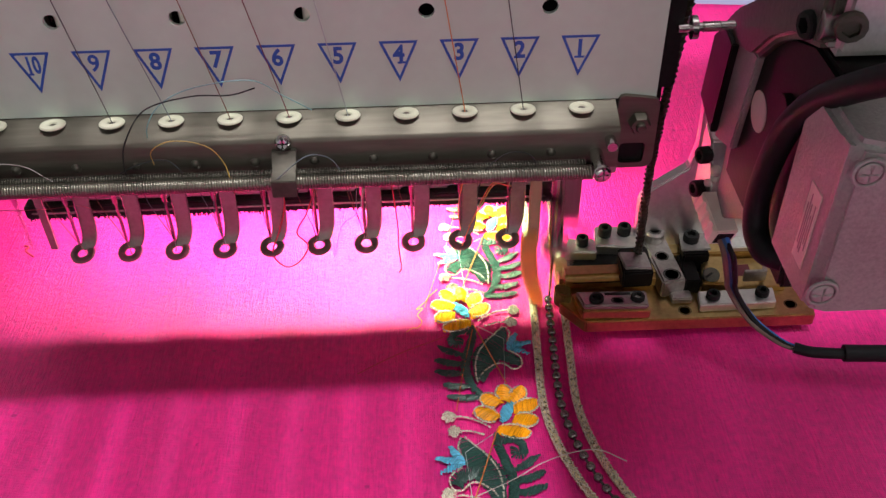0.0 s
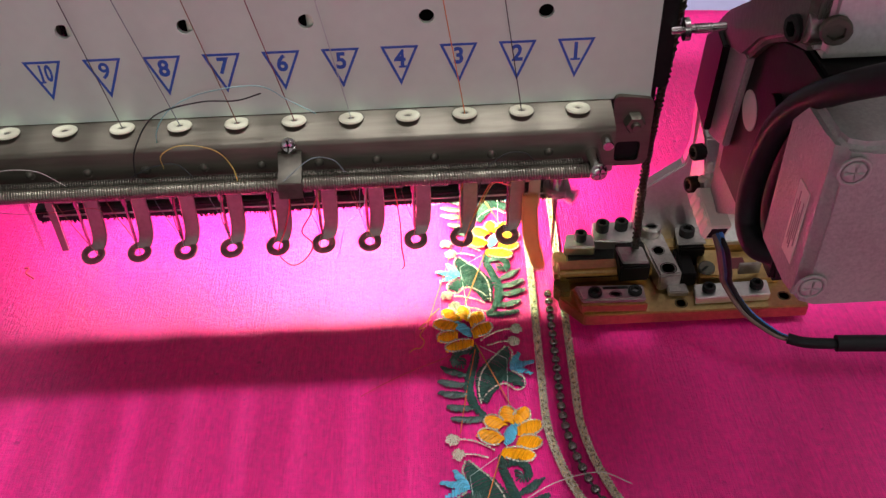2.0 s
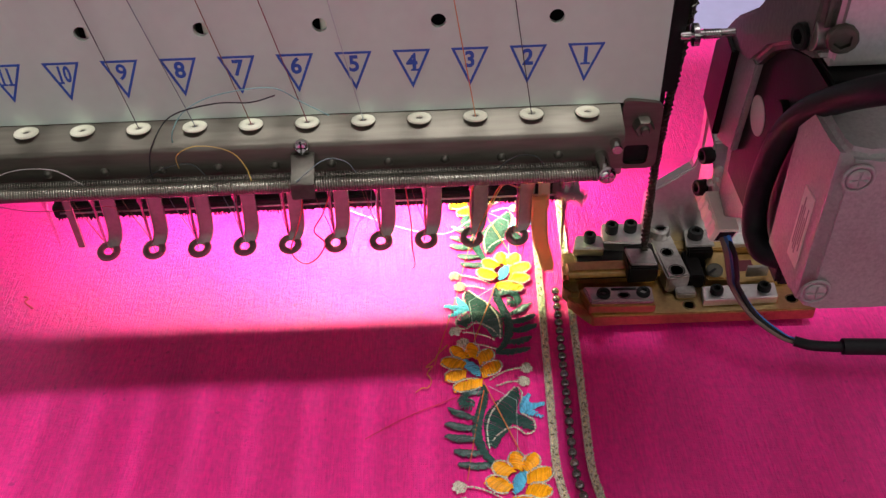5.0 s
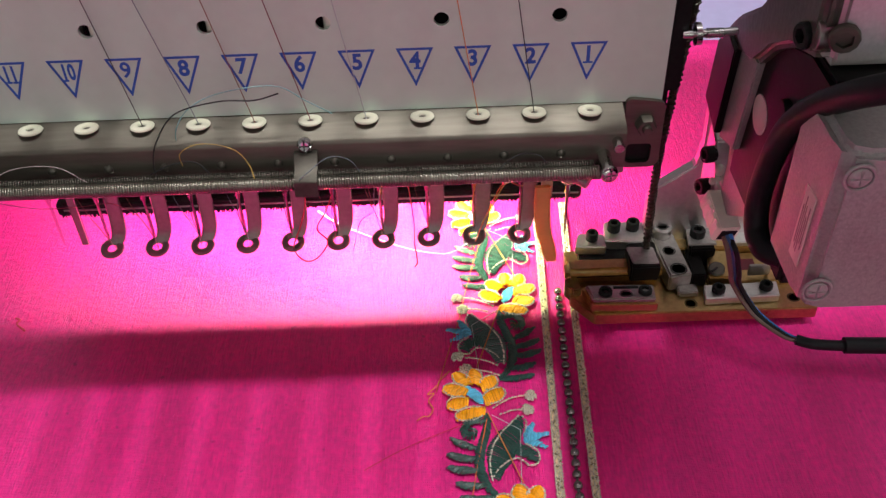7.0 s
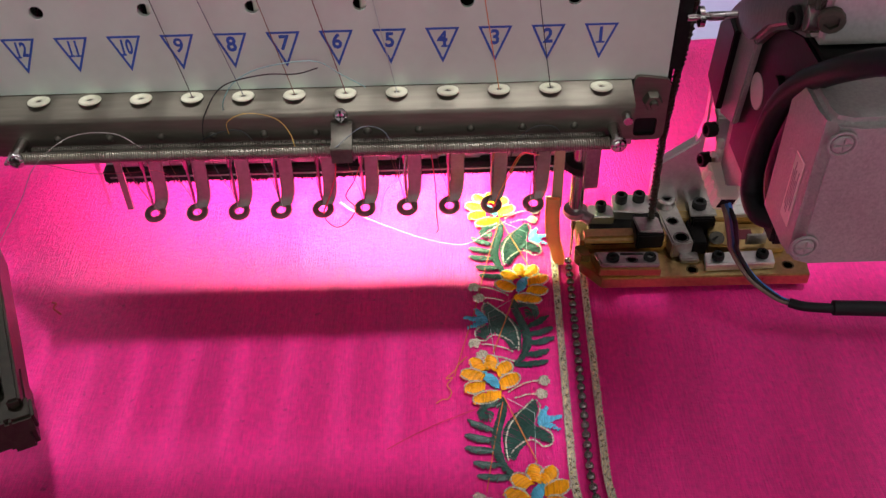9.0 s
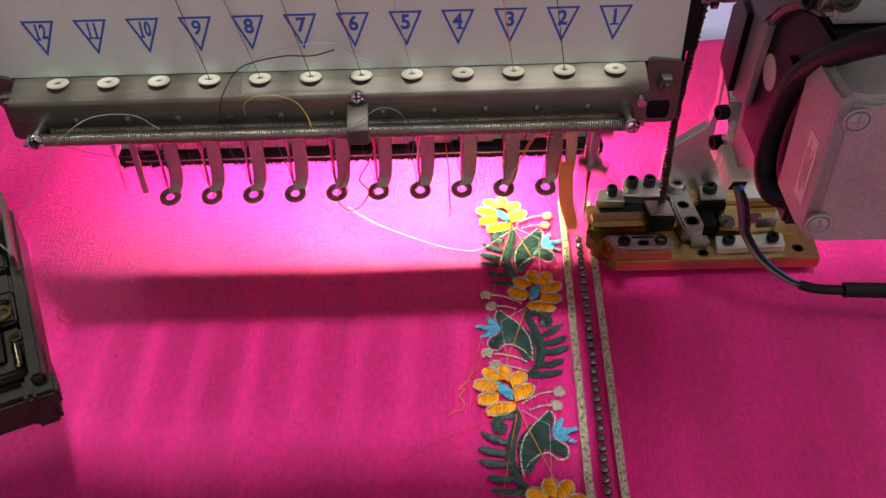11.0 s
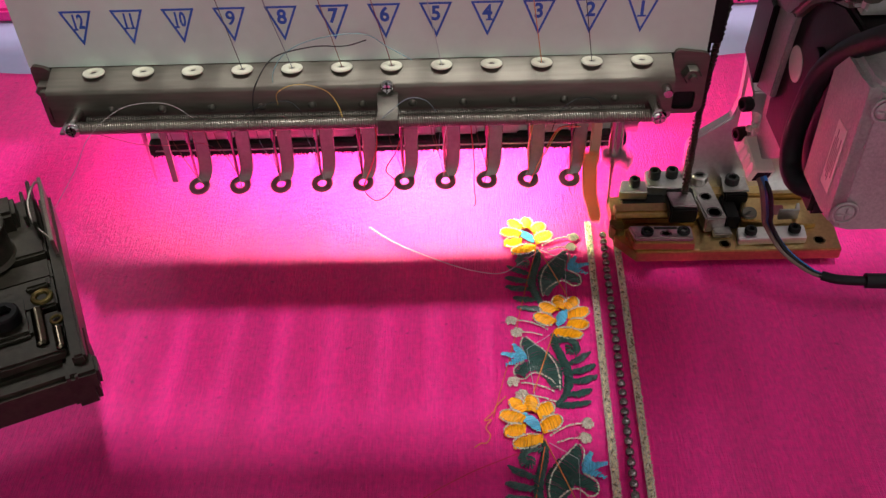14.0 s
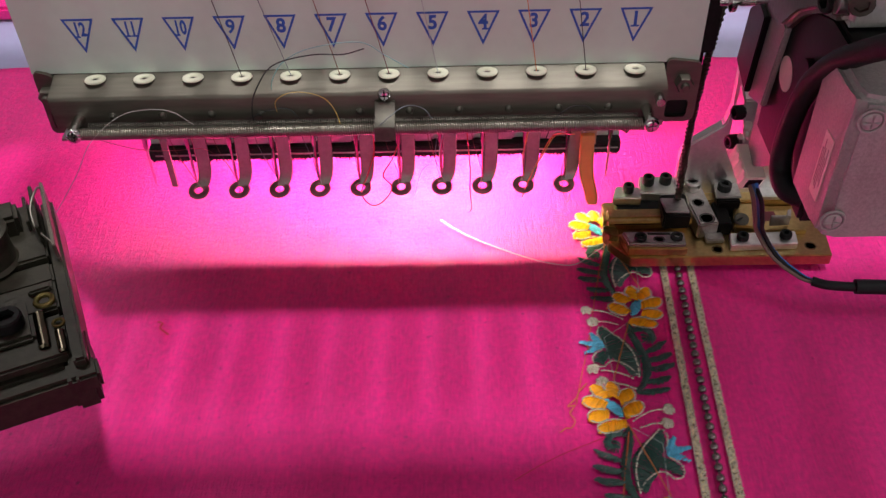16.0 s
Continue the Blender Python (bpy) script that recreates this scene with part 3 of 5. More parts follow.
def working_needle(head):
    """Needle one with its bar and clamp, and its foot with the amber finger; both ride up and down."""
    needle = part("working_needle_bar", rod(bmesh.new(), (0.4, 0.4, 49), (0.4, 0.4, 110), 2.3), M_CHROME, head, "polished needle bar of the first needle")
    part("needle", needle_mesh(0, 0, 27.5, 54), M_CHROME, needle)
    bm = bmesh.new()
    turned(bm, (0.3, 0.3, 51.8), (0.3, 0.3, 48.0), [(0, 2.4), (0.12, 3.9), (0.5, 4.0), (0.9, 2.8), (1, 1.0)], 22)
    rod(bm, (1.5, -0.5, 50.2), (5.2, -3.2, 49.2), 1.9, 16)
    part("needle_clamp", bm, M_DARK_STEEL, needle)
    bm = bmesh.new()
    turned(bm, (1.2, 1.0, 71.2), (1.2, 1.0, 66.8), [(0, 3.2), (0.2, 5.2), (0.75, 5.4), (1, 4.3)], 26)
    part("collar", bm, M_BLACK, needle)
    part("drive_block", box(bmesh.new(), 0.8, 5.4, -6.4, -1.6, 64.5, 84, 0.4), M_DARK_STEEL, needle)
    foot = part("working_foot", box(bmesh.new(), -7.6, -4.4, -0.6, 1.6, 40.5, 72, 0.5), M_TAN, head, "tan plastic arm of the first presser foot")
    bm = bmesh.new()
    pts = smooth_path([(-7.4, -1.6, 46), (-7.3, -1.9, 38), (-6.6, -2.3, 30), (-5.0, -2.4, 24), (-3.9, -2.2, 18.3)], 6)
    last = None
    for i, p in enumerate(pts):
        s = i / (len(pts) - 1)
        half = 2.2 + 0.15 * math.sin(s * 5)
        if s > 0.93:
            half *= 0.8
        row = [bm.verts.new((p + Vector((a * half, b * 0.75, 0))) * MM) for a, b in ((-1, -.4), (-.75, -1), (.75, -1), (1, -.4), (1, .4), (.75, 1), (-.75, 1), (-1, .4))]
        if last:
            for k in range(8):
                bm.faces.new((last[k], last[(k + 1) % 8], row[(k + 1) % 8], row[k]))
        else:
            bm.faces.new(row)
        last = row
    bm.faces.new(last[::-1])
    part("finger", bm, M_AMBER, foot, "translucent amber rubber finger")
    return needle, foot


# ---- the bead feeder beside the needle ----
def bead_feeder():
    f = thing("bead_feeder", "brass and aluminium bead feeder with motor, cables and socket screws", "bead feeder")
    base = part("base_plate", slab(bmesh.new(), [(1.8, -9.2), (8.2, -17.3), (74.5, -17.6), (75.5, -6), (69, 13), (2.2, 11.5)], 2.6, 7, "z", 0.35), M_BRASS, f, "worn brass base plate")
    for x, y in ((37.4, -14.0), (68.5, -13.0)):
        hole_disc("hole", base, (x, y, 7.0), (0, 0, 1), 1.7)
    nose = part("bead_channel", box(bmesh.new(), 0.6, 30.5, -4.6, 2.4, 7.1, 12.6, 1.6, segments=3), M_BRASS, f, "brass bead channel with a rounded nose")
    part("seam", box(bmesh.new(), 4, 22, -4.75, -4.4, 10.4, 10.7, 0.05), M_BLACK, nose)
    part("nose_jaw", slab(bmesh.new(), [(0.4, -6.5), (2.4, -9.0), (5.0, -9.2), (5.0, -3.5), (0.6, -3.5)], 4.0, 9.6, "z", 0.4), M_TARNISH, f)
    part("inlet_plate", box(bmesh.new(), 49, 68.5, -7.4, 5.6, 7.05, 9.0, 0.3), M_BRASS, f)
    # the gap's dark red shade, painted as a thin sheet on the plate
    part("inlet_recess", box(bmesh.new(), 51, 60, -2.4, 2.6, 8.4, 9.06, 0.05), material("dark_red_gap", (0.12, 0.004, 0.02), 0.4), f)
    # black block added in place of the shade between bridge and clamp
    part("shade_filler", box(bmesh.new(), 38.6, 43.2, -7.0, 5.0, 7.05, 12.0, 0.4), M_PLASTIC, f)
    part("rear_rail", box(bmesh.new(), 28.0, 68, 6.0, 11.2, 7.1, 11.2, 0.5), M_BRASS, f)
    part("riser", slab(bmesh.new(), [(5.2, -8.6), (27.0, -9.2), (26.6, -16.8), (7.2, -16.2)], 7.05, 10.2, "z", 0.3), M_BRASS, f)
    slot = part("slotted_plate", slab(bmesh.new(), [(5.8, -9.4), (26.2, -10.0), (26.0, -16.4), (7.4, -15.8)], 10.25, 12, "z", 0.5), M_DARK_STEEL, f, "aluminium slotted clamp plate")
    socket_bolt("bolt", slot, (11.4, -13.2, 10.6), (0, 0, 1), 2.1, 2.6)
    socket_bolt("bolt", slot, (23.2, -13.3, 10.6), (0, 0, 1), 2.1, 2.6)
    hole_disc("hole", slot, (17.4, -13.9, 12.0), (0, 0, 1), 1.7, 0.75)
    # the slot is a black inlay, its shade put into the colour
    bm = slab(bmesh.new(), [(14.0, -10.6), (21.5, -10.8), (21.5, -11.9), (14.0, -11.7)], 11.5, 12.06, "z", 0.0)
    part("slot", bm, M_BLACK, slot)
    rp = part("strip_plate", slab(bmesh.new(), [(42.0, -9.2), (64.0, -8.6), (63.4, -14.8), (41.2, -15.2)], 7.1, 10, "z", 0.3), M_ALU, f)
    socket_bolt("bolt", rp, (45.6, -12.0, 9.4), (0, 0, 1), 2.0, 2.4)
    socket_bolt("bolt", rp, (60.0, -11.4, 9.4), (0, 0, 1), 2.0, 2.4)
    hole_disc("hole", rp, (53, -12.4, 10.0), (0, 0, 1), 0.8)
    mid = part("bridge_block", slab(bmesh.new(), [(28.4, 14), (35.6, 16.5), (38.3, -8.0), (31.3, -9.0)], 7.2, 13.6, "z", 0.6), M_DARK_STEEL, f, "aluminium bridge block with drilled holes")
    hole_disc("hole", mid, (34.6, -5.6, 13.6), (0, 0, 1), 2.3)
    hole_disc("hole", mid, (33.3, 2.6, 13.6), (0, 0, 1), 1.8)
    boss = part("boss", rod(bmesh.new(), (32.4, 10.6, 13.4), (32.4, 10.6, 17.0), 3.1, 24, 0.4), M_DARK_STEEL, mid)
    hole_disc("hole", boss, (32.4, 10.6, 17.0), (0, 0, 1), 1.7)
    part("plug", box(bmesh.new(), 34, 40, -11.5, -7.6, 7.1, 9.2, 0.4), M_DARK_STEEL, f)
    part("slide_body", box(bmesh.new(), 6.0, 27, 2.6, 12, 7.1, 10.8, 0.3), M_PLASTIC, f)
    b1 = part("stop_block", slab(bmesh.new(), [(4.6, 5.2), (14.2, 4.6), (14.4, 11), (6.4, 11.6)], 10.85, 14.3, "z", 0.4), M_ALU, f)
    socket_bolt("bolt", b1, (10.2, 8.6, 14.2), (0, 0, 1), 1.9, 3.0)
    b2 = part("stop_block", slab(bmesh.new(), [(14.2, 7.4), (27.2, 6.0), (27.6, 16), (15.2, 16.6)], 10.85, 14.5, "z", 0.4), M_ALU, f)
    socket_bolt("bolt", b2, (17.6, 12.4, 14.4), (0, 0, 1), 2.1, 3.2)
    socket_bolt("bolt", b2, (23.6, 12.8, 14.4), (0, 0, 1), 2.1, 3.2)
    slider = part("slider", slab(bmesh.new(), [(19.6, -7.6), (28.6, -7.4), (28.8, 4.5), (20.0, 4.0)], 10.5, 16.4, "z", 0.5), M_PLASTIC, f)
    part("plunger_block", slab(bmesh.new(), [(39.5, 1.5), (47.5, 1.5), (47.5, 12), (40.5, 12)], 7.2, 14.5, "z", 0.6), M_PLASTIC, f)
    part("plunger_cap", slab(bmesh.new(), [(39.2, 3.0), (48.0, 3.0), (48.0, 12.4), (40.2, 12.4)], 14.55, 15.4, "z", 0.3), M_DARK_STEEL, f)
    socket_bolt("bolt", f, (42.8, 7.4, 15.3), (0, 0, 1), 2.4, 2.6)
    clamp = part("screw_clamp", slab(bmesh.new(), [(45.9, 4.7), (54.2, 4.2), (51.6, -8.0), (43.6, -7.5)], 7.1, 11.4, "z", 0.5), M_BRASS, f, "brass clamp with a slotted screw")
    head_screw = part("slotted_screw", turned(bmesh.new(), (46.6, -4.6, 11.4), (46.4, -4.9, 12.7), [(0, 2.5), (0.7, 2.5), (1, 2.1)], 24), M_CLIP, clamp)
    # black inlay painted dark like the shade inside a screw slot
    part("screw_slot_inlay", box(bmesh.new(), -2.2, 2.2, -0.35, 0.35, -0.1, 0.12, 0.0, Matrix.Translation(V(46.4, -4.9, 12.7)) @ Matrix.Rotation(radians(38), 4, "Z")), M_BLACK, head_screw)
    part("guide_strip", box(bmesh.new(), 54.5, 69, 5.8, 10.8, 11.3, 13.2, 0.3), M_ALU, f)
    part("slider_cap", slab(bmesh.new(), [(19.4, 1.2), (27.6, 0.7), (28.2, -6.6), (20.4, -6.2)], 16.45, 17.3, "z", 0.3), M_DARK_STEEL, f)
    part("hook", slab(bmesh.new(), [(56, -6.2), (62.5, -6.0), (63.5, -2.2), (62.4, -2.2), (61.6, -5.0), (56, -5.0)], 10, 14, "z", 0.2), M_DARK_STEEL, f)
    socket_bolt("bolt", f, (64.0, 8.6, 11.2), (0, 0, 1), 2.2, 2.6)
    # ribbed wire sleeve
    sleeve = smooth_path([(25.4, 0.6, 14), (24.9, -0.8, 30), (23.6, -4.4, 46), (22.8, -8.2, 62), (23.2, -10, 78), (24.6, -10.4, 96), (26.4, -9.6, 122), (28.0, -6, 160)], 40)
    bm = bmesh.new()
    n = len(sleeve)
    coil = []
    for i, p in enumerate(sleeve):
        a = i * 2 * math.pi / 4.2
        coil.append(p + Vector((math.cos(a) * 1.0, math.sin(a) * 1.0, 0)))
    tube(bm, sleeve, 0.95, 8)
    tube(bm, coil, 0.45, 5)
    part("ribbed_sleeve", bm, M_OILY, f, "dark ribbed wire sleeve")
    # upright bracket and screws
    part("upright_bracket", slab(bmesh.new(), [(27, 7.1), (26.6, 28), (28.4, 31.6), (39.5, 40), (41.0, 47), (40.2, 72), (72, 72), (72, 7.1)], 10.5, 14.5, "y", 0.5), M_ALU, f, "aluminium upright bracket")
    part("cleat", slab(bmesh.new(), [(-16, 38), (-16, 48), (-8, 62), (-1, 64), (-1, 38)], 37.4, 43, "x", 0.5), M_ALU, f)
    socket_bolt("bolt", f, (37.6, -8.0, 57.8), (-1, -0.25, 0.1), 2.3, 3.2)
    socket_bolt("bolt", f, (37.4, -8.8, 47.6), (-1, -0.25, 0.1), 2.3, 3.2)
    # hardened blob of clear glue above the connector
    rnd = random.Random(12)
    bm = bmesh.new()
    for i in range(9):
        ball(bm, (38.0 + rnd.uniform(-2.2, 2.2), -13.5 + rnd.uniform(-2.5, 1.5), 55.8 + rnd.uniform(-3.4, 3.4)), rnd.uniform(0.7, 1.6), 10, 7, rnd.uniform(0.6, 1.3))
    part("glue", bm, M_STICKER, f, "milky lump of hardened glue")
    # connector and wires
    ax = Vector((1.0, -9.5, -3.0)).normalized()
    wide = Vector((1.0, 0.30, -0.10))
    wide = (wide - ax * wide.dot(ax)).normalized()
    q = Matrix((wide, (-ax).cross(wide), -ax)).transposed().to_4x4()
    m = Matrix.Translation(V(37.4, -22.0, 48.0)) @ q
    bm = box(bmesh.new(), -3.1, 3.1, -2.9, 2.9, -6.3, 6.3, 0.35, m)
    conn = part("connector", bm, M_WHITE_PLASTIC, f, "white plastic wire connector")
    for i in range(4):
        part("rib", box(bmesh.new(), -3.5, -2.9, -2.4, 2.4, -5.6 + 3.0 * i, -4.0 + 3.0 * i, 0.15, m), M_WHITE_PLASTIC, conn)
    part("socket", box(bmesh.new(), -2.3, 2.3, -2.0, 2.0, -6.42, -6.1, 0.1, m), M_BLACK, conn)
    wire_mats = [material("blue_wire", (0.03, 0.20, 0.60), 0.35), material("brown_wire", (0.16, 0.10, 0.08), 0.4), M_RUBBER, material("navy_wire", (0.03, 0.09, 0.24), 0.4)]
    for i, (dx, dy) in enumerate(((0.9, 1.2), (-1.4, -0.4), (1.2, -1.2), (-0.3, 0.4))):
        pts = smooth_path([(38.0 + dx * .6, -27.2, 46.2 + dy * .7), (39.4 + dx * .8, -30.0 + dy, 42.5), (43.0 + dx * .8, -26.5 + dy * .8, 31.5), (46.0 + dx * .7, -23.0 + dy * .7, 23), (51.5 + dx * .6, -27.2 + dy * .6, 15.6), (58.5 + dx * .4, -33 + dy * .4, 12.4), (63.5, -35.8 + dy * .3, 12)], 8)
        part("wire", tube(bmesh.new(), pts, 0.72, 8), wire_mats[i], f)
    part("wire_sleeve", tube(bmesh.new(), smooth_path([(61.5, -34.8, 12.1), (66, -36.6, 12), (74, -37.6, 12), (80, -38.0, 12)], 6), 1.55, 12), M_RUBBER, f)
    part("cable_boot", tube(bmesh.new(), smooth_path([(74, -37.6, 12.2), (84, -38.4, 12.4), (100, -40, 13), (140, -44, 16), (200, -40, 40)], 6), 2.35, 14), M_RUBBER, f)
    # arm plates and motor
    part("dark_arm", slab(bmesh.new(), [(-4.3, 74), (-16.5, 70.4), (-19.5, 96), (-14, 97), (-6.6, 92)], 33.4, 35.2, "x", 0.3), M_PLASTIC, f)
    part("silver_arm", slab(bmesh.new(), [(-14.5, 68), (-26, 72), (-30.5, 99), (-25, 99), (-17.5, 95)], 35.4, 37.2, "x", 0.4), M_CAST, f, "grey sprayed aluminium arm")
    motor = part("motor", slab(bmesh.new(), [(-21, 62), (-21, 92), (-24, 96.5), (-31, 103.5), (-41, 110), (-52, 114), (-64, 114), (-64, 62)], 37.3, 66, "x", 1.0), M_BLACK, f, "black stepper motor with a round sticker")
    part("motor_ear", rod(bmesh.new(), (37.4, -47.5, 97), (35.6, -47.5, 97), 3.0, 20), M_BLACK, motor)
    bm = bmesh.new()
    turned(bm, (37.3, -33.2, 87.0), (37.1, -33.2, 87.0), [(0, 4.7), (1, 4.65)], 36)
    part("sticker", bm, M_STICKER, motor, "round off-white sticker")
    part("motor_lug", slab(bmesh.new(), [(0.4, 87), (-14.2, 93.2), (-29.3, 97.8), (-37.6, 106.4), (-47.4, 112.6), (-58, 116), (-58, 140), (-44, 134), (-25.6, 110.5), (-12, 101)], 34.4, 64, "x", 1.4, 3), M_GUN, motor, "dark cast bracket curving over the motor")
    part("vane", slab(bmesh.new(), [(-17, 44), (-40, 62), (-40, 71), (-17, 71)], 38, 41, "x", 0.3), M_CAST, f)
    part("tan_gasket", box(bmesh.new(), 37.5, 40.5, -62, -58.5, 74, 99, 0.5), material("olive_card", (0.36, 0.33, 0.16), 0.6), f)
    cover = part("motor_cover", slab(bmesh.new(), [(33.4, -79.0), (34.3, -82.4), (38.0, -84.0), (84, -84), (84, -62), (33.4, -62)], 73.8, 112.6, "z", 1.6, 3), M_CAST, f, "rounded grey aluminium motor cover")
    for x, z in ((35.6, 80.2), (36.8, 107.5)):
        rim_bm = ring(bmesh.new(), (0, 0, 0), 2.7, 0.35, 28, 8)
        rim_bm.transform(Matrix.Translation(V(x, -84.0, z)) @ Matrix.Rotation(radians(90), 4, "X"))
        part("screw_rim", rim_bm, M_CAST, cover)
        cross_screw("screw", cover, (x, -84.0, z), (0, -1, 0), 2.1, 0.6, M_CAST)
    side = Matrix.Translation(V(33.38, -75.6, 89.5)) @ Matrix.Rotation(radians(-90), 4, "Z")
    lab = part("label", box(bmesh.new(), -2.5, 2.5, -0.13, 0.08, -8.6, 8.6, 0.02, side), M_STICKER, cover, "small printed rating label")
    rnd = random.Random(9)
    for i in range(5):
        part("print_bar", box(bmesh.new(), -1.7 + i * 0.75, -1.3 + i * 0.75, -0.17, 0.1, -6.5 + rnd.uniform(0, 3), 5.5 + rnd.uniform(-3, 2), 0.01, side), M_INK, lab)
    top = part("top_block", box(bmesh.new(), 36.5, 76, -60, -44, 114.5, 150, 2.0, segments=3), M_ALU_DULL, f)
    socket_bolt("bolt", top, (38.6, -60, 121.8), (-0.2, -1, 0), 2.9, 1.6, M_STEEL)
    part("knurled_collar", rod(bmesh.new(), (34.6, -56, 120.3), (37.5, -56, 120.3), 3.1, 24), M_DARK_STEEL, f)
    socket_bolt("bolt", f, (36.4, -53.4, 118.8), (-1, -0.2, 0), 2.7, 3.6)
    # unseen panels and post over the feeder, added to shade the right and near cloth
    part("shade_panel", box(bmesh.new(), 10, 150, -190, -30, 236, 252, 3), M_CAST, f)
    part("shade_panel_near", box(bmesh.new(), -250, 9.6, -240, -88, 238, 248, 2), M_CAST, f)
    part("shade_panel_post", box(bmesh.new(), 78, 90, -56, -44, 112, 236, 1), M_CAST, f)
    # adjusting rod between head and feeder
    bm = bmesh.new()
    rod(bm, (20.8, -18.5, 100.0), (33.6, -18.5, 100.4), 1.0)
    turned(bm, (23.2, -18.5, 100.1), (25.4, -18.5, 100.2), [(0, 1.2), (0.2, 2.7), (0.8, 2.7), (1, 1.2)], 20)
    for i in range(7):
        turned(bm, (26.2 + i * 0.6, -18.5, 100.2), (26.7 + i * 0.6, -18.5, 100.2), [(0, 1.0), (0.5, 1.3), (1, 1.0)], 16)
    part("adjusting_rod", bm, M_CHROME, f)
    # heavy motor cable
    bm = tube(bmesh.new(), smooth_path([(60, -105, 141), (44, -92, 131), (38, -82, 124.5), (35, -65.6, 110.5), (34, -56, 97.5), (34, -51.2, 80.5), (34, -53.2, 71), (34.5, -59, 69), (38, -62, 69)], 8), 2.7, 16)
    part("motor_cable", bm, M_RUBBER, f, "thick black motor cable")
    return nose


# ---- the sequin feeder at the other end of the head ----
def side_feeder():
    f = thing("side_feeder", "dark oily steel feeder standing clear of the cloth", "sequin feeder")
    frame_m = Matrix.Translation(V(-130.8, -110.0, 49)) @ Matrix.Rotation(radians(24), 4, "Z")

    def piece(name, dims, mat, r=0.5, parent=f):
        return part(name, box(bmesh.new(), *dims, r, frame_m), mat, parent)

    piece("body", (-60, -3, 4, 66, 2.8, 13), M_OILY, 0.9)
    piece("front_face", (-60, -4.5, 0.8, 5.5, 2.8, 12.2), M_OILY, 1.0)
    piece("end_plate", (-3, 0, 1.5, 62, 4.0, 17), M_OILY, 0.6)
    piece("corner_bracket", (-5.5, 0.4, -1.2, 15, 3.4, 14.0), M_OILY, 1.0)
    piece("corner_flange", (-3.5, 1.6, -2.0, 4.0, 9.5, 14.6), M_OILY, 0.7)
    for y0, y1, z in ((6.0, 19.8, 15.6), (20.3, 30.8, 16.9), (31.3, 38.6, 15.9), (39.1, 62, 17.4)):
        piece("deck_plate", (-46, -3.4, y0, y1, 12.6, z), M_OILY, 0.6)
    piece("bolt_recess", (-21, -9.6, 12.8, 25.4, 15.0, 17.3), M_OILY, 0.8)
    piece("guide_blade", (-1.6, -0.7, 36, 63, 15, 22.5), M_STEEL, 0.3)
    piece("guide_blade", (-4.4, -3.5, 44, 62, 15, 23), M_OILY, 0.3)
    piece("guide_blade", (-6.6, -5.8, 50, 61, 15, 21), M_OILY, 0.3)
    piece("step_block", (-26, -8, 50, 58, 16, 23), M_OILY, 1.0)
    piece("step_block", (-40, -17, 56, 64, 16, 27), M_OILY, 1.2)
    piece("latch", (-9.5, -4.2, 26, 28.2, 16.5, 18.6), M_OILY, 0.5)
    piece("latch", (-30, -16, 33, 34.6, 15.6, 17.6), M_OILY, 0.5)
    at = lambda x, y, z: tuple((frame_m @ V(x, y, z)) / MM)
    bm = bmesh.new()
    turned(bm, at(-17, 43, 17), at(-17, 43, 27), [(0, 7.4), (0.1, 6.6), (0.8, 6.4), (0.86, 7.0), (0.97, 7.0), (1, 6.4)], 32)
    part("spool_post", bm, M_OILY, f)
    for x, y0, y1, r in ((-8.2, 20.5, 9.2, 1.4), (-4.6, 13.0, 6.6, 1.1)):
        part("roller", rod(bmesh.new(), at(x, y0, 16.6), at(x, y1, 15.6), r, 18, 0.5), M_BLUED, f)
    part("spring_wire", tube(bmesh.new(), smooth_path([at(-1.0, 62, 21), at(-2.2, 58, 24), at(-4.6, 52, 23), at(-4.4, 46, 21), at(-1.6, 40, 19.5), at(-1.2, 36, 18)], 8), 0.3, 8), M_SPRING, f, "bent bright spring wire")
    socket_bolt("bolt", f, at(-14.6, 18.6, 17.2), (0, 0, 1), 3.5, 3.2)
    bm = bmesh.new()
    ring(bm, at(-6.4, 23.6, 17.1), 1.9, 0.7, 20, 8)
    part("brass_washer", bm, M_TARNISH, f)
    bm = bmesh.new()
    ring(bm, at(-4.4, 15.6, 16.4), 1.2, 0.4, 18, 8)
    part("brass_eyelet", bm, M_TARNISH, f)
    # hanger rising out of view, made large to shade the plate's left end
    piece("shade_hanger", (-64, -36, 36, 66, 14, 190), M_OILY, 1.0)
    return f


# ---- loose threads ----
def thread(name, label, points, colour, r=0.13, steps=8):
    bm = tube(bmesh.new(), smooth_path(points, steps), r, 6)
    return tagged(part(name, bm, M_THREAD[colour]), label, "thread")


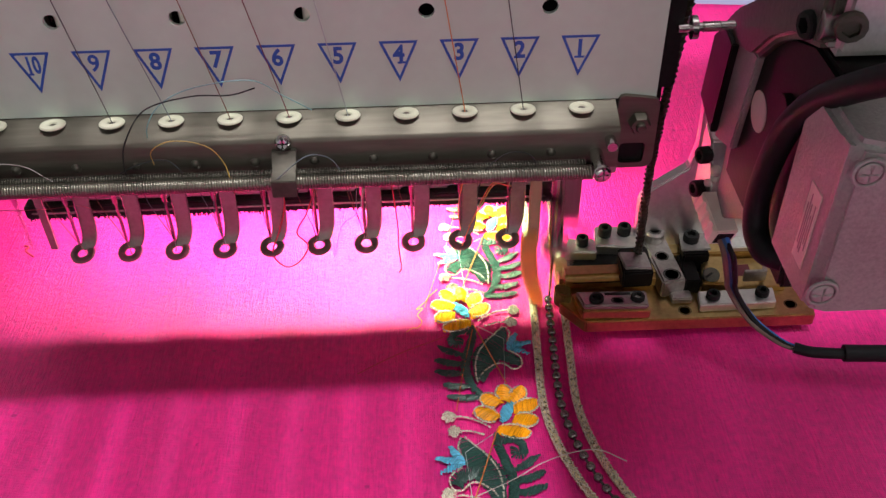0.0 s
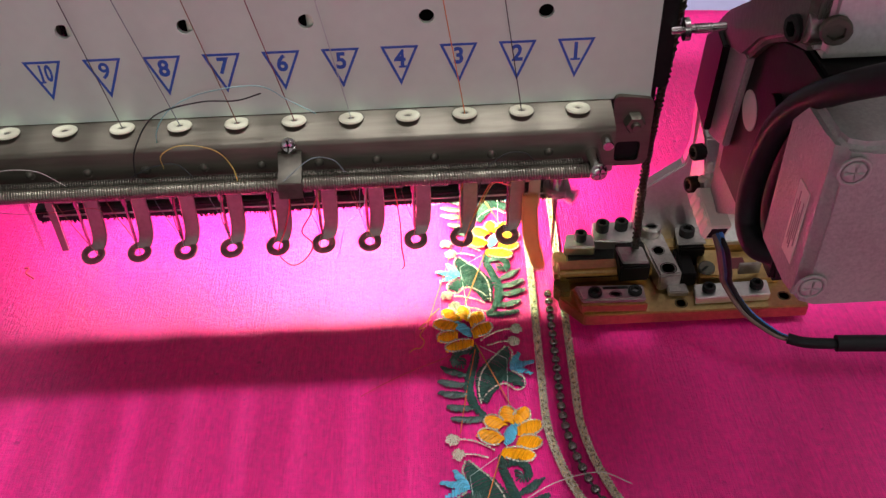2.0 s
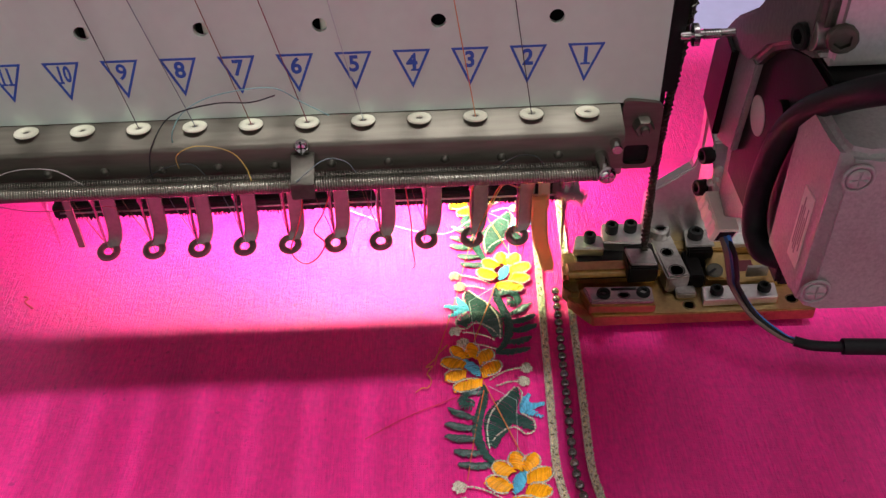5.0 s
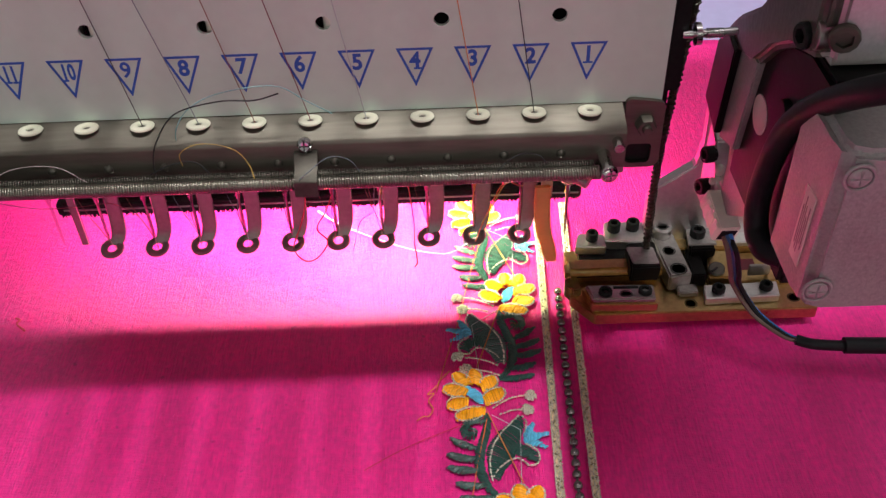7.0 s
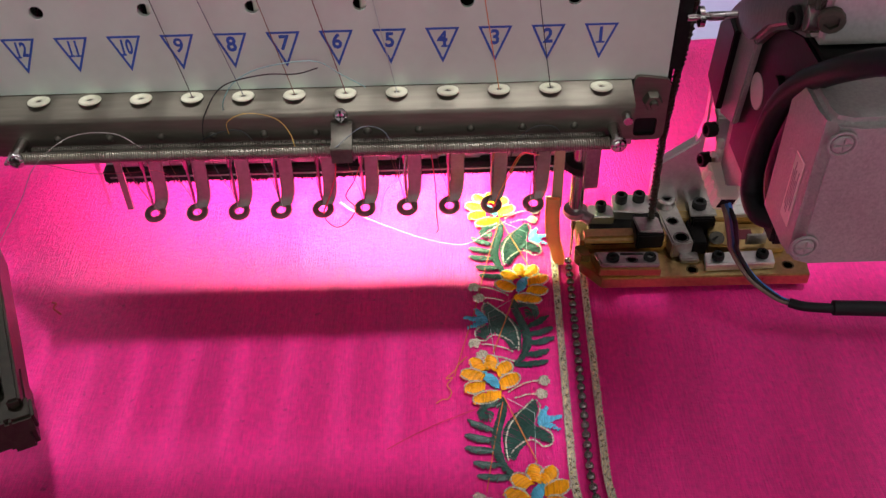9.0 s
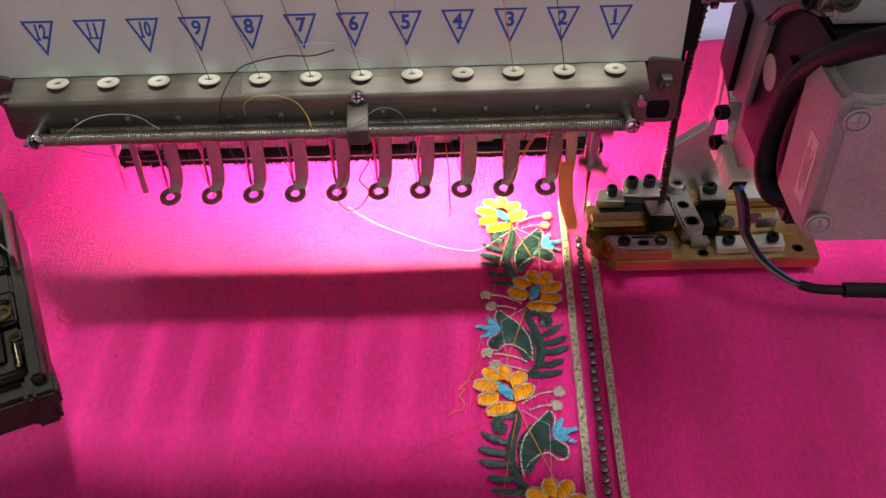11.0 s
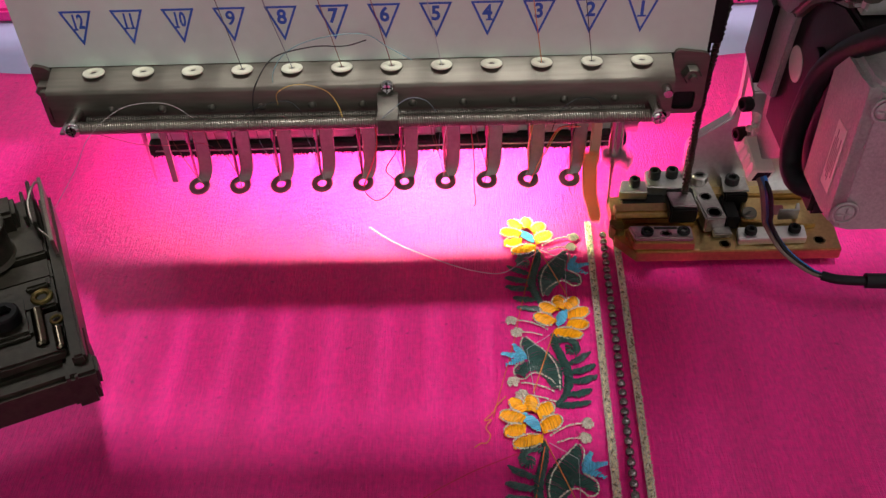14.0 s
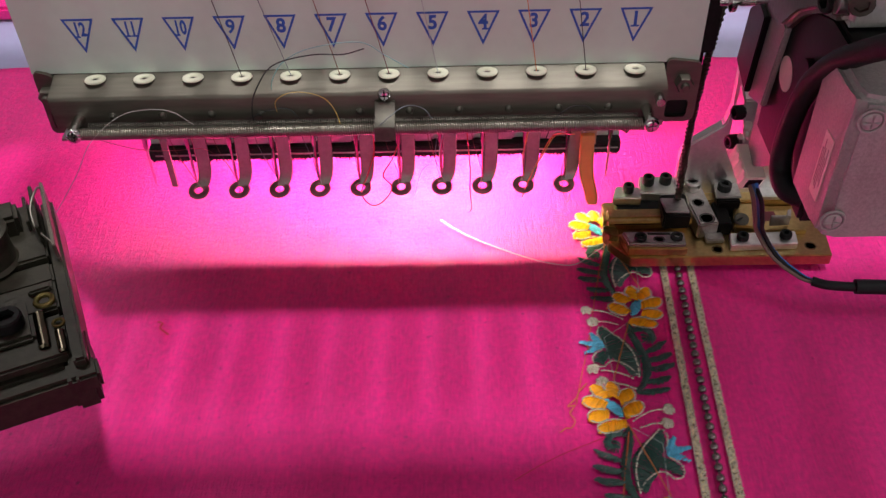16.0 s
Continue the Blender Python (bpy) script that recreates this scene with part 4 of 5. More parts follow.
def threads():
    rnd = random.Random(2)
    tops = {9: (-113.4, 112.9, "dark_grey"), 8: (-101.9, 112.5, "slate"), 7: (-87.3, 112, "brown"), 6: (-73.7, 111.5, "maroon"), 5: (-58.7, 111, "pale"), 3: (-31, 110.1, "orange"), 2: (-17.4, 109.6, "black")}
    for k, (x, z, c) in tops.items():
        e = -P * (k - 1)
        dx, dz = x - e, z - 83
        thread("needle_thread", c.replace("_", " ") + " thread running down the plate into an eyelet", [(e + 0.2, -22.0, 80.5), (e + 0.1, -21.9, 83.2), (x, -21.5, z), (x + dx * 2, -21.5, z + dz * 2), (x + dx * 3, -21.5, z + dz * 3)], c, 0.115)
        w = rnd.uniform(-0.5, 0.5)
        thread("needle_thread", c.replace("_", " ") + " thread from clamp bar to needle eye", [(e + 0.6, -6, 69), (e + 0.9 + w, -2.0, 52), (e - 0.6, -1.0, 38), (e + 0.05, -0.6, 29.5)], "maroon" if k in (7, 6) else c, 0.12)
    thread("loose_thread", "dark grey thread end curling over the clamp bar", [(-73, -27, 93.4), (-78.8, -27, 91.8), (-87.2, -27, 91.8), (-97.6, -28, 89.4), (-102.9, -30, 82.8), (-104.6, -30.5, 77), (-104.2, -31.6, 72)], "black", 0.17)
    thread("loose_thread", "pale teal thread arching above the eyelets", [(-99.5, -26, 78.5), (-98.6, -26, 84), (-95, -24, 88.4), (-87.3, -23, 91.6), (-74.6, -22.5, 92.7), (-67.7, -22.5, 88.4), (-61.8, -22.5, 84.5)], "teal", 0.13)
    thread("loose_thread", "mustard thread looped on the clamp bar", [(-98, -30, 76), (-97.6, -31, 80.3), (-93.6, -31.4, 83), (-88.6, -31.4, 82.9), (-84.1, -31.4, 80.8), (-81.6, -32, 77), (-80.5, -34, 74.4)], "yellow", 0.12)
    thread("loose_thread", "grey thread looped on the clamp bar", [(-69.8, -35.5, 74.8), (-63.2, -32, 78.3), (-58.2, -32, 77.8), (-55.6, -33, 74.9)], "slate", 0.12)
    thread("loose_thread", "black thread caught behind the spring", [(-107, -30.4, 73.6), (-101, -29.6, 76.2), (-95, -29.4, 76.6), (-91, -31, 73)], "black", 0.15)
    thread("loose_thread", "black thread end under the clamp bar", [(-24.6, -35.6, 69.6), (-22.5, -34, 74.6), (-17.5, -31, 76.6), (-12.8, -30, 75.6), (-11, -32, 74.4)], "black", 0.15)
    thread("loose_thread", "silvery thread draped over the end of the spring", [(-166.3, -40, 46), (-156, -36, 60), (-148.7, -36, 71.5), (-138.8, -33, 78.3), (-127.1, -33, 79.3), (-120.4, -33.2, 74.6)], "silver", 0.085)
    thread("loose_thread", "fine brown thread hanging below the spring", [(-152, -30, 69), (-143, -20, 57), (-136, -10, 49), (-129, -4, 45), (-124, -1, 38)], "maroon", 0.09)
    thread("loose_thread", "red thread looped through a presser foot", [(-75.5, -2, 52), (-75.2, -2, 42), (-77.6, -2, 33), (-80.6, -2.5, 24.6), (-77.6, -2.5, 19.4), (-73.6, -2, 20.6), (-70.4, -2, 26.5), (-73, -2, 31.5), (-69.8, -2, 37.8), (-67.6, -1, 43)], "red", 0.2)
    thread("loose_thread", "red thread tail hanging from the needle guides", [(-46.5, -12, 66), (-45.4, -4, 46.2), (-44.6, -3, 33.5), (-44.7, -3, 25.1), (-44.2, -3, 18), (-45.0, -3, 16)], "red", 0.18)
    thread("loose_thread", "orange thread passing through a presser foot", [(-17.4, -35.4, 70.6), (-19.0, -8, 50.6), (-22.4, -4, 39.3), (-25.9, -3, 28), (-27.4, -2, 20.9)], "copper", 0.16)
    thread("loose_thread", "yellow thread beside the orange one", [(-17.0, -35.4, 70.6), (-18.6, -8, 50.2), (-22.0, -5, 40), (-24.9, -4, 33)], "yellow", 0.16)
    thread("loose_thread", "fine pale blue thread hanging in a bend", [(-54.6, -6, 52), (-55.5, -2, 43.2), (-56.2, -2, 37.2), (-60.2, -2, 33.4), (-63.3, -2, 22)], "slate", 0.11)
    thread("loose_thread", "fine maroon thread hanging in a bend", [(-57, -6, 52), (-56.6, -2, 43), (-55.4, -1, 34), (-54.2, 0, 27)], "maroon", 0.09)
    thread("loose_thread", "fine red thread loop under a presser foot", [(-13.6, -2, 41), (-15.0, -3, 33), (-13.9, -3, 24), (-12.2, -3, 19.6), (-11.6, -3, 24.5)], "maroon", 0.09)
    for k, c in ((10, "brown"), (9, "slate"), (8, "slate"), (6, "maroon"), (5, "brown"), (4, "maroon"), (11, "brown")):
        e = -P * (k - 1)
        thread("loose_thread", "fine thread slanting behind a presser foot", [(e - 4, -4, 55), (e - 3.2 + rnd.uniform(-1, 1), -2, 44), (e + rnd.uniform(-.6, .8), -2, 32), (e + rnd.uniform(-1, 2.5), -2, rnd.uniform(22, 28))], c, 0.1)


CLOTH = [
    (0.0, 1.8, 37.1),
    (0.5, 1.7, 34.5),
    (1.0, 1.6, 33.0),
    (1.5, 1.6, 32.2),
    (2.0, 1.4, 26.8),
    (2.5, 1.2, 23.1),
    (3.0, 0.9, 20.9),
    (3.5, 0.7, 18.8),
    (4.0, 0.6, 16.7),
    (6.5, 0.1, 2.6),
    (7.0, 0.0, 0.0),
    (7.5, -0.1, -0.5),
    (8.0, -0.2, -6.1),
    (8.5, -0.2, -9.3),
    (9.0, -0.6, -11.4),
    (11.5, -1.3, -25.6),
    (12.0, -1.4, -27.7),
    (12.5, -1.4, -29.1),
    (13.0, -1.5, -32.3),
    (13.5, -1.5, -32.7),
    (14.0, -1.6, -38.8),
    (14.5, -1.6, -38.5),
    (15.0, -1.9, -42.6),
    (15.5, 8.8, -38.7),
    (16.0, 24.5, -33.2),
]


FLOWERS = [(-25.2, 37.5, 1), (-16.5, -1.0, -1), (-29.1, -41.1, 1), (-18.4, -81.0, -1), (-29.5, -120.0, 1)]


# ---- the embroidered cloth ----
def satin(bm, path, width_at, z, thread_r=0.26, slant=0.5, pitch=0.52, crown=0.55):
    """Satin stitches laid side by side across a curved spine (x, y), domed over a padded middle."""
    pts = smooth_path([(x, y, 0) for x, y in path], 14)
    lens = [0.0]
    for a, b in zip(pts, pts[1:]):
        lens.append(lens[-1] + (b - a).length)
    total, i = lens[-1], 0
    s = pitch * 0.5
    rnd = random.Random(int(abs(total) * 1000))
    while s < total:
        while lens[i + 1] < s:
            i += 1
        t = (s - lens[i]) / max(1e-6, lens[i + 1] - lens[i])
        c = pts[i].lerp(pts[i + 1], t)
        d = (pts[i + 1] - pts[i]).normalized()
        half = width_at(s / total) + rnd.uniform(-0.26, 0.26)
        side = (Vector((-d.y, d.x, 0)) + d * slant).normalized()
        if half > 0.12:
            h, lift = crown * min(1.0, half / 1.2), rnd.uniform(-0.12, 0.12)
            tube(bm, [c + side * half * k + Vector((0, 0, z + lift + h * (1 - k * k))) for k in (-1, -0.6, 0, 0.6, 1)], thread_r * rnd.uniform(0.85, 1.2), 5)
        s += pitch * rnd.uniform(0.85, 1.15)
    return bm


def stitched_line(bm, path, z, step=1.05, r=0.33):
    """A line of short bright stitches, like a row of grains."""
    pts = smooth_path([(x, y, 0) for x, y in path], 12)
    acc = 0.0
    rnd = random.Random(len(pts))
    for a, b in zip(pts, pts[1:]):
        acc += (b - a).length
        if acc >= step:
            acc -= step
            d = (b - a).normalized()
            c = b + Vector((rnd.uniform(-.08, .08), rnd.uniform(-.08, .08), z + 0.15))
            tube(bm, [c - d * step * 0.42, c - d * step * 0.2 + Vector((0, 0, .12)), c + d * step * 0.2 + Vector((0, 0, .12)), c + d * step * 0.42], r, 6, lambda s: r * (0.55 + 0.45 * math.sin(math.pi * s)))
    return bm


def leaf_width(w, tip=0.12):
    return lambda s: max(tip, w * math.sin(math.pi * min(1, 0.06 + 0.94 * s)) ** 0.75)


def flower(cloth, fx, fy, hand):
    """A flower with its stem, leaves, bud and stamens; hand mirrors it."""
    T = lambda pts: [(fx + hand * x, fy + y) for x, y in pts]
    sprig = part("sprig", satin(bmesh.new(), T([(3.3, -6.7), (3.2, -10.6), (1.7, -16.0), (0.5, -21.0), (0.5, -25.4), (2.2, -30.6), (5.0, -34.0)]), lambda s: 0.95 + 0.75 * math.sin(math.pi * s), 0.3, slant=0.9), Y_GREEN, cloth, "bottle green stem of an embroidered flower")
    for a, b, w in (((0.2, -18.6), (-7.5, -13.9), 1.35), ((0.2, -22.0), (-8.8, -19.1), 1.45), ((0.2, -25.4), (-8.6, -23.5), 1.5), ((1.5, -30.2), (-6.5, -28.6), 1.45), ((4.6, -34.0), (-5.4, -33.1), 1.4)):
        mid = ((a[0] + b[0]) / 2, (a[1] + b[1]) / 2 - 0.5)
        part("leaf", satin(bmesh.new(), T([a, mid, b]), leaf_width(w), 0.3, slant=0.8), Y_GREEN, sprig)
    part("curl", satin(bmesh.new(), T([(3.2, -9.8), (0.8, -8.7), (-1.7, -9.2), (-3.2, -11.5), (-2.6, -13.8), (-0.9, -13.8), (-0.8, -11.5)]), lambda s: 1.25 - 0.1 * s, 0.35, slant=0.5), Y_GREEN, sprig)
    # crescent: spine with a swelling width, then its lobe
    part("crescent", satin(bmesh.new(), T([(12.6, -7.8), (10.6, -12.2), (7.6, -17.0), (5.4, -22.0), (4.0, -28.0)]), lambda s: 0.25 + 3.6 * math.sin(math.pi * min(1, s * 0.88 + 0.03)) ** 1.1, 0.3, pitch=0.54, slant=0.2), Y_GREEN, sprig, kind="stuff")
    part("lobe", satin(bmesh.new(), T([(8.6, -18.6), (11.6, -19.2), (14.2, -21.0), (14.6, -22.9)]), lambda s: 2.3 - 0.5 * s, 0.35, pitch=0.54), Y_GREEN, sprig, kind="stuff")
    rim = [(12.5, -7.2), (9.4, -10.6), (6.4, -14.0), (3.9, -18.8), (3.1, -23.8), (3.4, -28.8)]
    part("outline", stitched_line(bmesh.new(), T(rim), 0.55), Y_SILVER, sprig, kind="stuff")
    part("outline", stitched_line(bmesh.new(), T([(3.4, -28.8), (5.4, -25.2), (8.8, -22.4), (11.1, -22.3), (13.7, -24.5), (16.1, -23.2), (16.1, -19.9), (13.4, -17.6)]), 0.55), Y_SILVER, sprig, kind="stuff")
    part("outline", stitched_line(bmesh.new(), T([(12.5, -7.2), (13.8, -10.4), (13.0, -14.0)]), 0.5), Y_SILVER, sprig, kind="stuff")
    bud = part("bud", satin(bmesh.new(), T([(12.7, -16.6), (14.4, -14.8), (16.4, -14.6)]), leaf_width(1.4), 0.5), Y_BLUE, cloth, "sky blue embroidered bud")
    for tip, w in (((15.9, -10.4), 1.25), ((19.9, -14.0), 1.1), ((18.5, -18.6), 1.0)):
        part("petal", satin(bmesh.new(), T([(12.9, -16.4), ((12.9 + tip[0]) / 2, (-16.4 + tip[1]) / 2 + 0.3), tip]), leaf_width(w, 0.4), 0.45), Y_BLUE, bud)
    bloom = part("bloom", satin(bmesh.new(), T([(-1.9, 3.0), (0.2, 0.2), (1.9, -3.2)]), leaf_width(1.9, 0.4), 0.55, pitch=0.40), Y_BLUE, cloth, "orange embroidered flower with a blue eye and silver edging")
    petals = (((2.9, -5.6), (-5.2, -7.5), 2.0), ((-1.6, -2.2), (-7.6, -3.3), 2.1), ((-1.8, 1.0), (-8.4, 3.0), 2.1), ((-1.4, 3.6), (-5.0, 8.2), 1.95), ((0.4, 3.8), (0.4, 9.4), 2.0), ((2.0, 2.6), (6.4, 6.0), 2.1), ((2.7, -2.4), (8.4, 1.4), 2.1))
    for a, b, w in petals:
        d = Vector((b[0] - a[0], b[1] - a[1]))
        nrm = Vector((-d.y, d.x)).normalized()
        fat = (lambda w: lambda s: max(0.5, 1.02 * w * math.sin(math.pi * min(1, 0.12 + 0.78 * s)) ** 0.5))(w)
        part("petal", satin(bmesh.new(), T([a, ((a[0] + b[0]) / 2, (a[1] + b[1]) / 2), b]), fat, 0.45, 0.28, slant=0.35, pitch=0.41, crown=0.85), Y_ORANGE, bloom)
        loop = []
        for k in range(13):
            u = k / 12 * 2 * math.pi
            loop.append((a[0] + d.x * (0.52 - 0.52 * math.cos(u)), a[1] + d.y * (0.52 - 0.52 * math.cos(u))))
        half = [(p[0] + nrm.x * math.sin(k / 12 * 2 * math.pi) * (w * 0.98 + 0.36), p[1] + nrm.y * math.sin(k / 12 * 2 * math.pi) * (w * 0.98 + 0.36)) for k, p in enumerate(loop)]
        part("edging", stitched_line(bmesh.new(), T(half[1:12]), 0.6, 0.95, 0.34), Y_SILVER, bloom)
    for line, head in (([(4.3, -5.2), (8.0, -2.6), (11.0, -1.2), (14.5, -0.6)], (16.0, -0.6)), ([(6.1, -7.4), (10.1, -5.9), (13.0, -5.6)], (14.6, -5.6))) + (((([(4.5, -29.5), (8.4, -27.2), (12.0, -26.0), (14.9, -25.7)], (16.8, -25.2)), ([(4.2, -33.4), (8.4, -31.4), (12.6, -30.4)], (14.6, -30.0)))) if hand < 0 else ()):
        part("stamen", stitched_line(bmesh.new(), T(line), 0.4, 1.05, 0.33), Y_SILVER, bloom)
        bm = bmesh.new()
        rnd = random.Random(int(fx * 10) + int(head[0]))
        hx, hy = T([head])[0]
        for i in range(75):
            a, q = rnd.uniform(0, 6.283), 1.6 * math.sqrt(rnd.random())
            b2 = a + rnd.uniform(-1.2, 1.2)
            tube(bm, [(hx + q * math.cos(a) - .5 * math.cos(b2), hy + q * math.sin(a) - .5 * math.sin(b2), 0.4), (hx + q * math.cos(a), hy + q * math.sin(a), 1.35 - 0.25 * q), (hx + q * math.cos(a) + .5 * math.cos(b2), hy + q * math.sin(a) + .5 * math.sin(b2), 0.4)], 0.2, 5)
        part("stamen_head", bm, Y_SILVER, bloom)
    # jump stitches left between the motifs
    part("jump_thread", tube(bmesh.new(), [(*T([(3.2, -6.0)])[0], 1.3), (*T([(7.5, -19.0)])[0], 1.5), (*T([(11.3, -30)])[0], 1.2)], 0.17, 6), M_THREAD["orange"], bloom)
    part("jump_thread", tube(bmesh.new(), [(*T([(4.5, -7.4)])[0], 1.0), (*T([(12, -13.0)])[0], 1.1), (*T([(10.8, -31)])[0], 1.0)], 0.1, 5), M_THREAD["pale"], bloom)


def line_x(v, side):
    """Where the border runs across the cloth at v: almost straight, then turning away at the near end."""
    base = -4.9 - 0.0425 * (10 - v)
    turn = 0.0092 * max(0.0, -72 - v) ** 1.95
    return base + turn + side


def cord(cloth, side, v_end, label):
    """A flat metallic braid: a woven band with a bright twisted edge."""
    pts = []
    v = v_end
    while v > -150:
        pts.append(Vector((line_x(v, side), v, 0)))
        v -= 1.0
    bm = bmesh.new()
    last = None
    for i, p in enumerate(pts):
        d = (pts[min(i + 1, len(pts) - 1)] - pts[max(i - 1, 0)]).normalized()
        u = Vector((-d.y, d.x, 0))
        row = [bm.verts.new((p + u * a + Vector((0, 0, z))) * MM) for a, z in ((-1.08, 0.1), (-1.0, 0.6), (0, 0.8), (1.0, 0.6), (1.08, 0.1))]
        if last:
            for k in range(4):
                bm.faces.new((last[k], row[k], row[k + 1], last[k + 1]))
        last = row
    band = part("cord", bm, Y_CORD, cloth, label)
    bm = bmesh.new()
    rnd = random.Random(int(side * 7))
    s = 0.0
    for a, b in zip(pts, pts[1:]):
        d = (b - a).normalized()
        u = Vector((-d.y, d.x, 0))
        for k in range(2):
            for e in ((-0.9, 0.9, rnd.uniform(-0.6, 0.6)) if rnd.random() < 0.75 else (-0.9, rnd.uniform(-0.6, 0.6))):
                c = a.lerp(b, k * 0.5 + rnd.uniform(0, 0.2)) + u * (e + rnd.uniform(-.1, .1)) + Vector((0, 0, 0.66 if abs(e) > 0.7 else 0.82))
                w = d * 0.35 + u * rnd.uniform(0.1, 0.3) * (1 if k else -1)
                tube(bm, [c - w, c + Vector((0, 0, 0.1)), c + w], 0.16, 4)
    part("cord_stitches", bm, Y_SILVER, band, kind="stuff")


def bead_mesh():
    bm = bmesh.new()
    turned(bm, (0, -1.22, 0), (0, 1.22, 0), [(0, 0.45), (0.04, 0.75), (0.15, 1.02), (0.33, 1.2), (0.5, 1.25), (0.67, 1.2), (0.85, 1.02), (0.96, 0.75), (1, 0.45)], 16)
    return finish(bm, "bead", M_BEAD)


BEAD_STEP = 3.42


def embroidered_cloth():
    cloth = thing("embroidered_cloth", "stretched magenta cloth with a flower border, metallic braid and beads", "cloth")
    bm = bmesh.new()
    nx, ny = 170, 150
    grid = []
    for j in range(ny + 1):
        v = -420 + (153 + 420) * (j / ny)
        row = []
        for i in range(nx + 1):
            u = -470 + 900 * (i / nx)
            z = 0.34 * math.sin(u * 0.21 + 0.6 * math.sin(v * 0.02)) * math.exp(-((v + 75) / 45) ** 2) + 0.25 * noise.noise((u * 0.012, v * 0.012, 1.3))
            edge = max(0, v - 140)
            row.append(bm.verts.new(V(u, v + (1.5 * math.sin(u * 0.09) if j == ny else 0), z - 0.34 + 0.002 * edge * edge * math.sin(u * 0.11))))
        grid.append(row)
    for j in range(ny):
        for i in range(nx):
            bm.faces.new((grid[j][i], grid[j][i + 1], grid[j + 1][i + 1], grid[j + 1][i]))
    ob = part("cloth", bm, M_CLOTH, cloth, "magenta plain-weave cloth")
    part("frame_rail", box(bmesh.new(), -470, 430, 200, 216, -1.9, 5, 1.5), M_CLOTH, cloth, "magenta-wrapped clamping rail of the frame")
    sol = ob.modifiers.new("thickness", "SOLIDIFY")
    sol.thickness, sol.offset = 0.0005, -1
    for fx, fy, hand in FLOWERS:
        flower(cloth, fx, fy, hand)
    cord(cloth, 0.0, 44.5, "flat metallic silver-gold braid")
    cord(cloth, 9.15, 44.0, "flat metallic silver-gold braid")
    me = bead_mesh()
    v = -38.5
    while v > -150:
        b = new("bead", me)
        b.parent = cloth
        slope = (line_x(v - 0.5, 4.6) - line_x(v + 0.5, 4.6))
        b.location = V(line_x(v, 4.6), v, 1.2)
        b.rotation_euler = (0, 0, math.atan(slope))
        v -= BEAD_STEP
    part("bead_string", tube(bmesh.new(), [(line_x(v, 4.6), v, 1.1) for v in range(-38, -150, -2)], 0.4, 6), M_THREAD["dark_grey"], cloth)
    part("tail_thread", tube(bmesh.new(), smooth_path([(-79.4, 43, 1.6), (-74, 38.5, 0.9), (-66.2, 32.9, 0.6), (-50.6, 24, 0.6), (-40, 20, 0.7), (-33.5, 19.9, 0.8), (-27, 25, 1.0), (-20, 31, 1.0)], 8), 0.3, 6, lambda q: 0.38 - 0.58 * q if q < 0.38 else 0.16), M_THREAD["white"], cloth, "loose white yarn tail")
    part("tail_thread", tube(bmesh.new(), smooth_path([(-35.8, -31.6, 0.6), (-38.6, -35, 0.7), (-39.6, -37.6, 1.3), (-42.3, -40.3, 0.9), (-40.4, -40.6, 1.5), (-42.0, -43, 1.2), (-40.8, -45.6, 0.9), (-42.0, -48, 0.8), (-43.6, -48.1, 0.8), (-45.4, -49.4, 0.6)], 8), 0.18, 6), M_THREAD["orange"], cloth, "tangled orange thread tail")
    part("tail_thread", tube(bmesh.new(), smooth_path([(-31, -50.5, 0.6), (-38, -53.5, 0.5), (-45, -56.6, 0.5), (-53, -61, 0.5), (-59.3, -65.1, 0.5)], 6), 0.13, 6), M_THREAD["red"], cloth)
    part("jump_thread", tube(bmesh.new(), [(-22.4, 30.2, 1.2), (-26.2, 16.5, 0.9), (-29.6, 2, 0.7)], 0.16, 6), M_THREAD["copper"], cloth)
    part("jump_thread", tube(bmesh.new(), [(-26, -50, 1.2), (-29.5, -65.6, 0.8), (-32.1, -79.8, 0.7)], 0.16, 6), M_THREAD["copper"], cloth)
    part("tail_thread", tube(bmesh.new(), smooth_path([(-29.6, 2, 0.7), (-32.6, -12, 0.6), (-37.1, -28.9, 0.7), (-39.8, -39.6, 0.9)], 8), 0.14, 6), M_THREAD["copper"], cloth)
    part("tail_thread", tube(bmesh.new(), smooth_path([(10.8, -98.4, 0.6), (4.0, -95.4, 1.8), (-3, -96.0, 1.9), (-10.9, -98.3, 1.2), (-19, -103, 1.0), (-28.9, -107.6, 0.9)], 8), 0.15, 6), M_THREAD["silver"], cloth, "loose pale yarn tail crossing the braid")
    part("lint_tuft", tube(bmesh.new(), smooth_path([(-170.6, -3.5, 0.6), (-168.7, -5.0, 1.4), (-169.2, -6.6, 1.0), (-166.2, -9.0, 0.5)], 6), 0.32, 6), M_THREAD["red"], cloth)
    # raised fibres of the nap, combed along the warp
    bm = bmesh.new()
    rnd = random.Random(31)
    for i in range(620):
        if i < 220:
            x, y = rnd.gauss(-100, 13), rnd.uniform(6, 22)
        else:
            x, y = rnd.uniform(-190, -36), rnd.uniform(-95, 45)
        n, lean = rnd.uniform(0.8, 3.2), rnd.uniform(-0.5, 0.5)
        tube(bm, [(x, y, 0.0), (x + lean * 0.4, y - n * 0.4, rnd.uniform(0.25, 0.7)), (x + lean, y - n, rnd.uniform(0.1, 0.8))], 0.05, 3)
    part("lint", bm, M_LINT, cloth, "fine pale fibres standing out of the cloth", kind="stuff")
    return cloth


